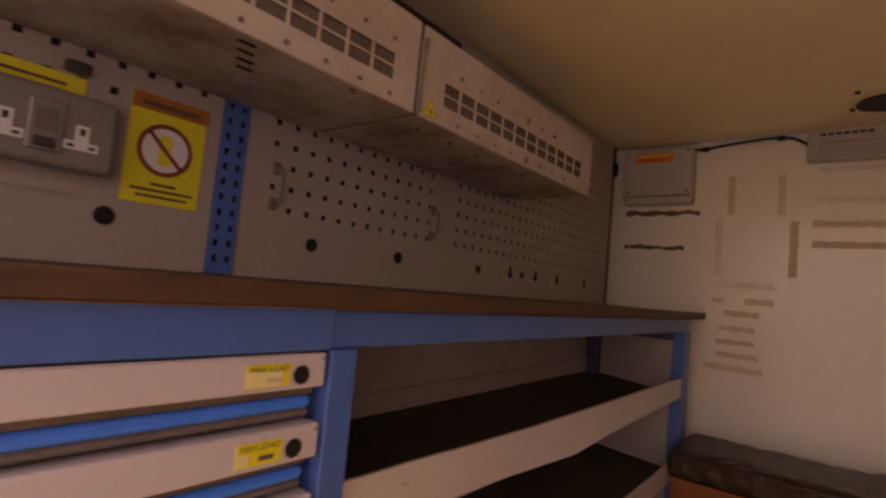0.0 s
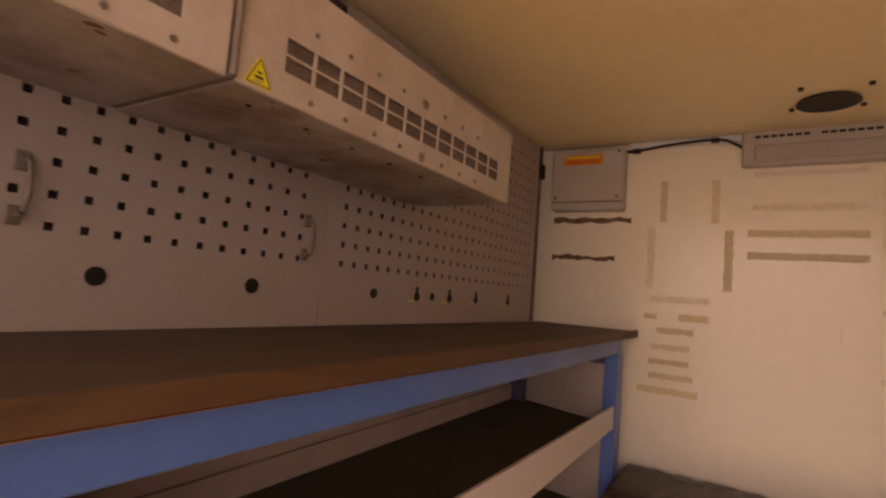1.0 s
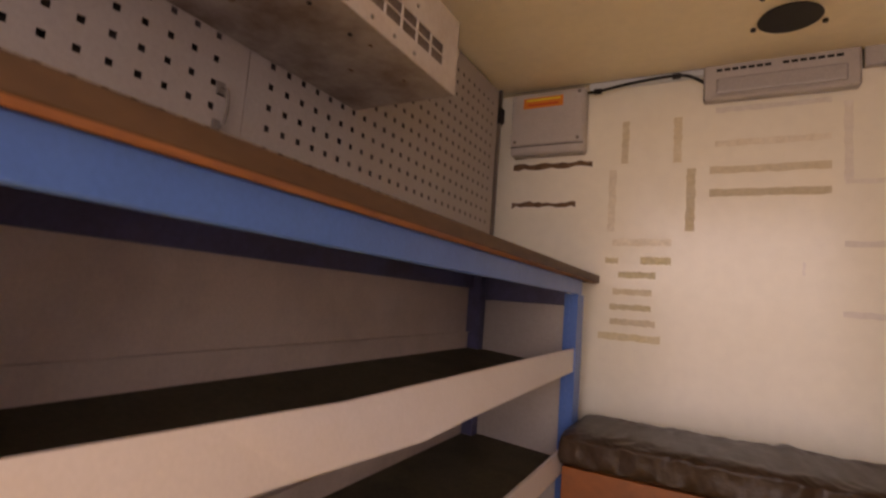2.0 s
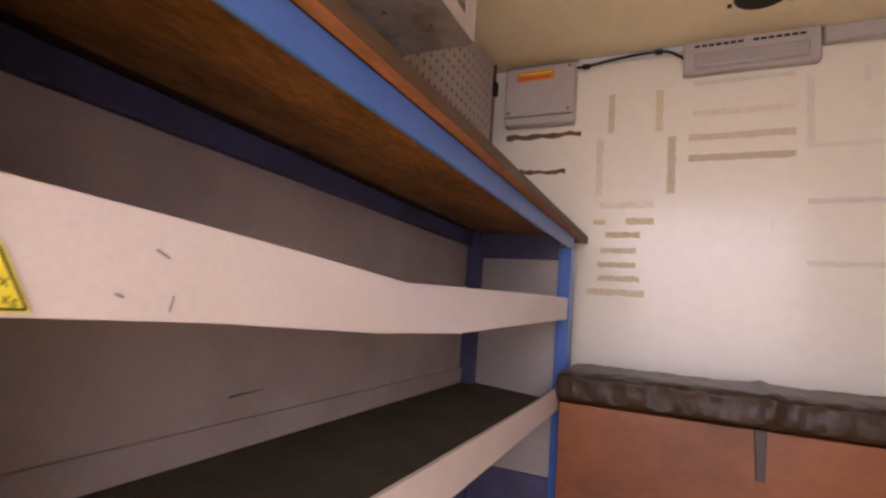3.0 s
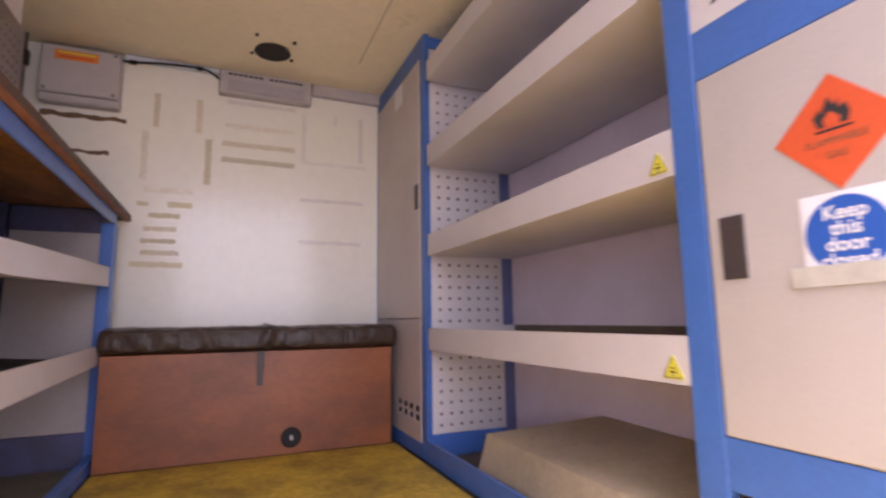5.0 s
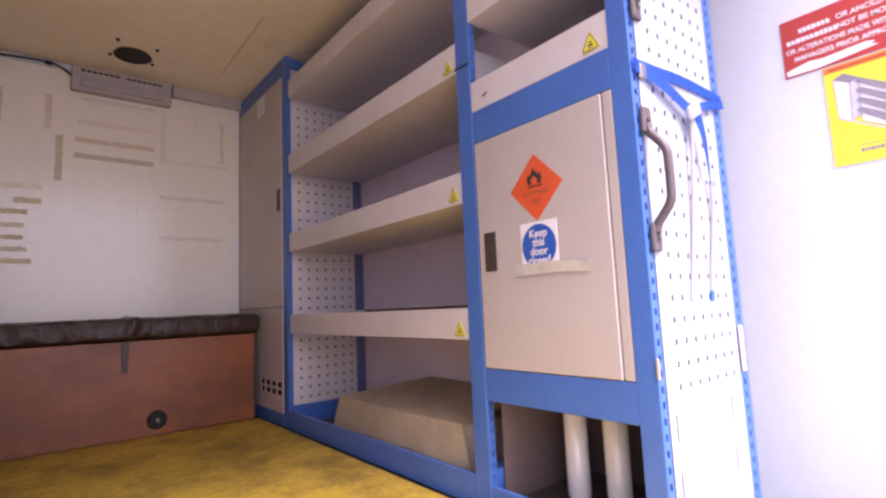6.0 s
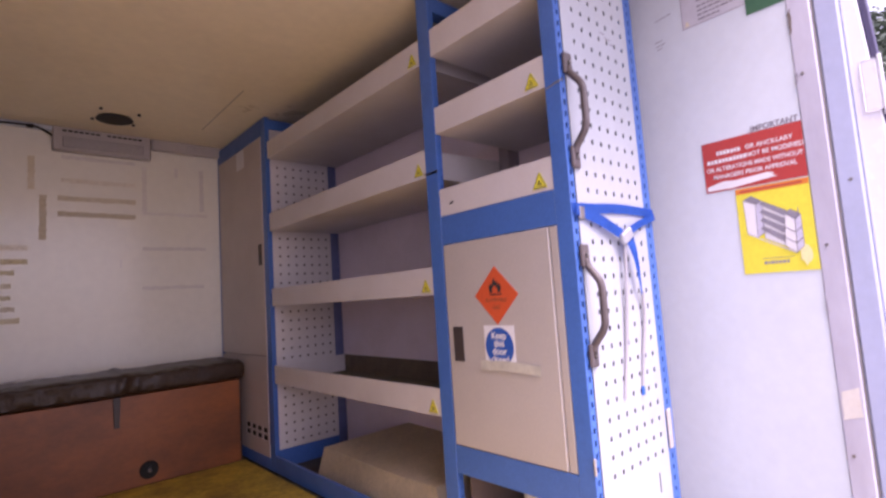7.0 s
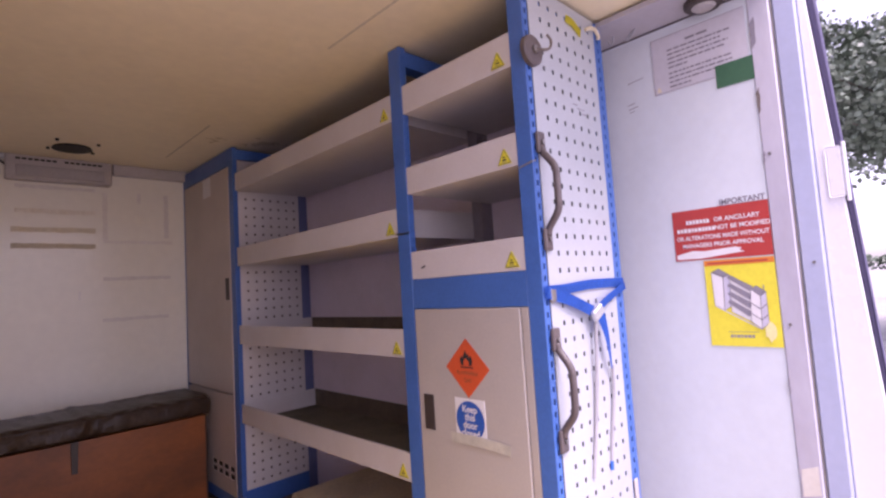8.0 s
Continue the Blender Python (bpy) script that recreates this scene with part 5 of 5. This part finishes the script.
for k, (u, v, w) in enumerate(((2.215, 1.412, 0.045), (2.21, 1.352, 0.02), (2.212, 1.34, 0.026), (2.214, 1.331, 0.014))):
    s = Sheet(0.0006)
    s.base(bar(u, v, u + w, v + w * 0.12, 0.0018), PALEINK)
    s.make("scuff", faces_left(W, 0, 0), bpy.data.objects["wall_right"])

clips = thing("wire_clips", (1.79, -2.33, 1.545), "yellow tape and wire loops hanging under the cove", "wire")
part("wire_loop", rod(rounded([(1.780, -2.213, 1.5345), (1.790, -2.207, 1.527), (1.797, -2.198, 1.522), (1.799, -2.192, 1.528), (1.796, -2.190, 1.5345)]), 0.0022, 6), ALU, clips)
part("wire_loop", rod(rounded([(1.786, -2.272, 1.5345), (1.793, -2.262, 1.528), (1.803, -2.246, 1.520), (1.807, -2.238, 1.524), (1.800, -2.250, 1.531), (1.794, -2.264, 1.5345)]), 0.0022, 6), ALU, clips)
part("tape", ribbon([(1.546, -2.2078, 1.510), (1.575, -2.2100, 1.505), (1.612, -2.2082, 1.490)], (0.35, 0.05, 1), 0.024), YELLOW, clips, "yellow tape")
part("yellow_cord", rod(rounded([(1.636, -2.2095, 1.508), (1.652, -2.214, 1.516), (1.672, -2.216, 1.518), (1.690, -2.214, 1.510), (1.694, -2.212, 1.500)]), 0.0048, 8), TAPE, clips, "dirty yellow cord end")
lens = thing("roof_lamp", (1.793, -2.44, 1.535), "dark round lamp under the cove", "lamp")
part("rim", rod([(1.793, -2.44, 1.5345), (1.793, -2.44, 1.524), (1.793, -2.44, 1.520)], 0.044, 32, radii=[0.044, 0.044, 0.039]), HANDLE, lens)
part("glass", rod([(1.793, -2.44, 1.5198), (1.793, -2.44, 1.515)], 0.027, 24, radii=[0.027, 0.022]), CLEAR, lens)

# ---- outside ----
GROUND = -0.62
bm = box(-300, 300, -300, 300, GROUND - 0.5, GROUND)
tagged(part("ground", bm, ASPHALT), "grey asphalt yard", "ground", kind="structure")
tagged(part("kerb", box(12.45, 12.6, -14.0, -2.6, GROUND, GROUND + 0.12, 0.01), KERB), "concrete kerb beside the road", "kerb", kind="structure")
tagged(part("verge", box(12.6, 14.6, -14.0, -2.6, GROUND, GROUND + 0.10), GRASS), "narrow grass verge behind the kerb", "grass", kind="structure")


def tree(x, y, height, spread, seed):
    rnd = random.Random(seed)
    t = thing("tree", (x, y, GROUND + 0.1), "leafy green tree beyond the kerb", "tree", "trees")
    base = Vector((x, y, GROUND + 0.1))
    bm = bmesh.new()
    tips = []
    trunk_h = height * 0.22
    rod([base, base + Vector((0.05, 0.03, trunk_h * 0.5)), base + Vector((0.0, 0.08, trunk_h)), base + Vector((0.1, 0.0, height * 0.7))], 0.1, 9, bm, radii=[0.22, 0.16, 0.13, 0.04])
    for k in range(34):
        a = rnd.random() * math.tau
        z0 = trunk_h * (0.75 + 1.1 * rnd.random())
        p0 = base + Vector((0.03, 0.05, z0))
        out = Vector((math.cos(a), math.sin(a), 0.25 + 0.6 * rnd.random())) * spread * (0.5 + 0.5 * rnd.random())
        p1 = p0 + out * 0.5 + Vector((0, 0, 0.1))
        p2 = p0 + out + Vector((0, 0, -0.25 * rnd.random()))
        rod([p0, p1, p2], 0.05, 6, bm, radii=[0.06, 0.035, 0.012])
        tips += [p1.lerp(p2, f) for f in (0.1, 0.4, 0.7, 1.0)]
    part("trunk", bm, BARK, t)
    verts, faces = [], []
    for c in tips:
        for q in range(13):
            cl = c + Vector((rnd.gauss(0, 0.36), rnd.gauss(0, 0.36), rnd.gauss(0, 0.28) - 0.1))
            for w in range(46):
                p = cl + Vector((rnd.gauss(0, 0.15), rnd.gauss(0, 0.15), rnd.gauss(0, 0.10)))
                d = Vector((rnd.gauss(0, 1), rnd.gauss(0, 1), rnd.gauss(0, 0.6))).normalized()
                e = d.cross(Vector((rnd.gauss(0, 1), rnd.gauss(0, 1), rnd.gauss(0, 1)))).normalized()
                l, b = 0.085 + 0.05 * rnd.random(), 0.036 + 0.018 * rnd.random()
                i = len(verts)
                verts += [p, p + d * l * 0.5 + e * b, p + d * l, p + d * l * 0.5 - e * b]
                faces.append((i, i + 1, i + 2, i + 3))
    me = bpy.data.meshes.new("crown")
    me.from_pydata(verts, [], faces)
    me.materials.append(LEAF)
    tagged(finish(new("crown", me), t), kind="stuff")


tree(13.5, -3.7, 11.5, 3.9, 3)
# far hedge line
rnd = random.Random(11)
verts, faces = [], []
for k in range(5200):
    y = -60 + 120 * rnd.random()
    h = 2.2 + 0.9 * noise.noise(Vector((y * 0.4, 0, 0)))
    p = Vector((110 + rnd.gauss(0, 0.5), y, GROUND + h * rnd.random() ** 0.6))
    d = Vector((rnd.gauss(0, 1), rnd.gauss(0, 1), rnd.gauss(0, 1))).normalized()
    e = d.cross(Vector((rnd.gauss(0, 1), rnd.gauss(0, 1), rnd.gauss(0, 1)))).normalized()
    i = len(verts)
    verts += [p + d * 0.34, p + e * 0.28, p - d * 0.34, p - e * 0.28]
    faces.append((i, i + 1, i + 2, i + 3))
me = bpy.data.meshes.new("hedge")
me.from_pydata(verts, [], faces)
me.materials.append(LEAF)
tagged(new("hedge", me), "distant green hedge", "hedge", kind="stuff")
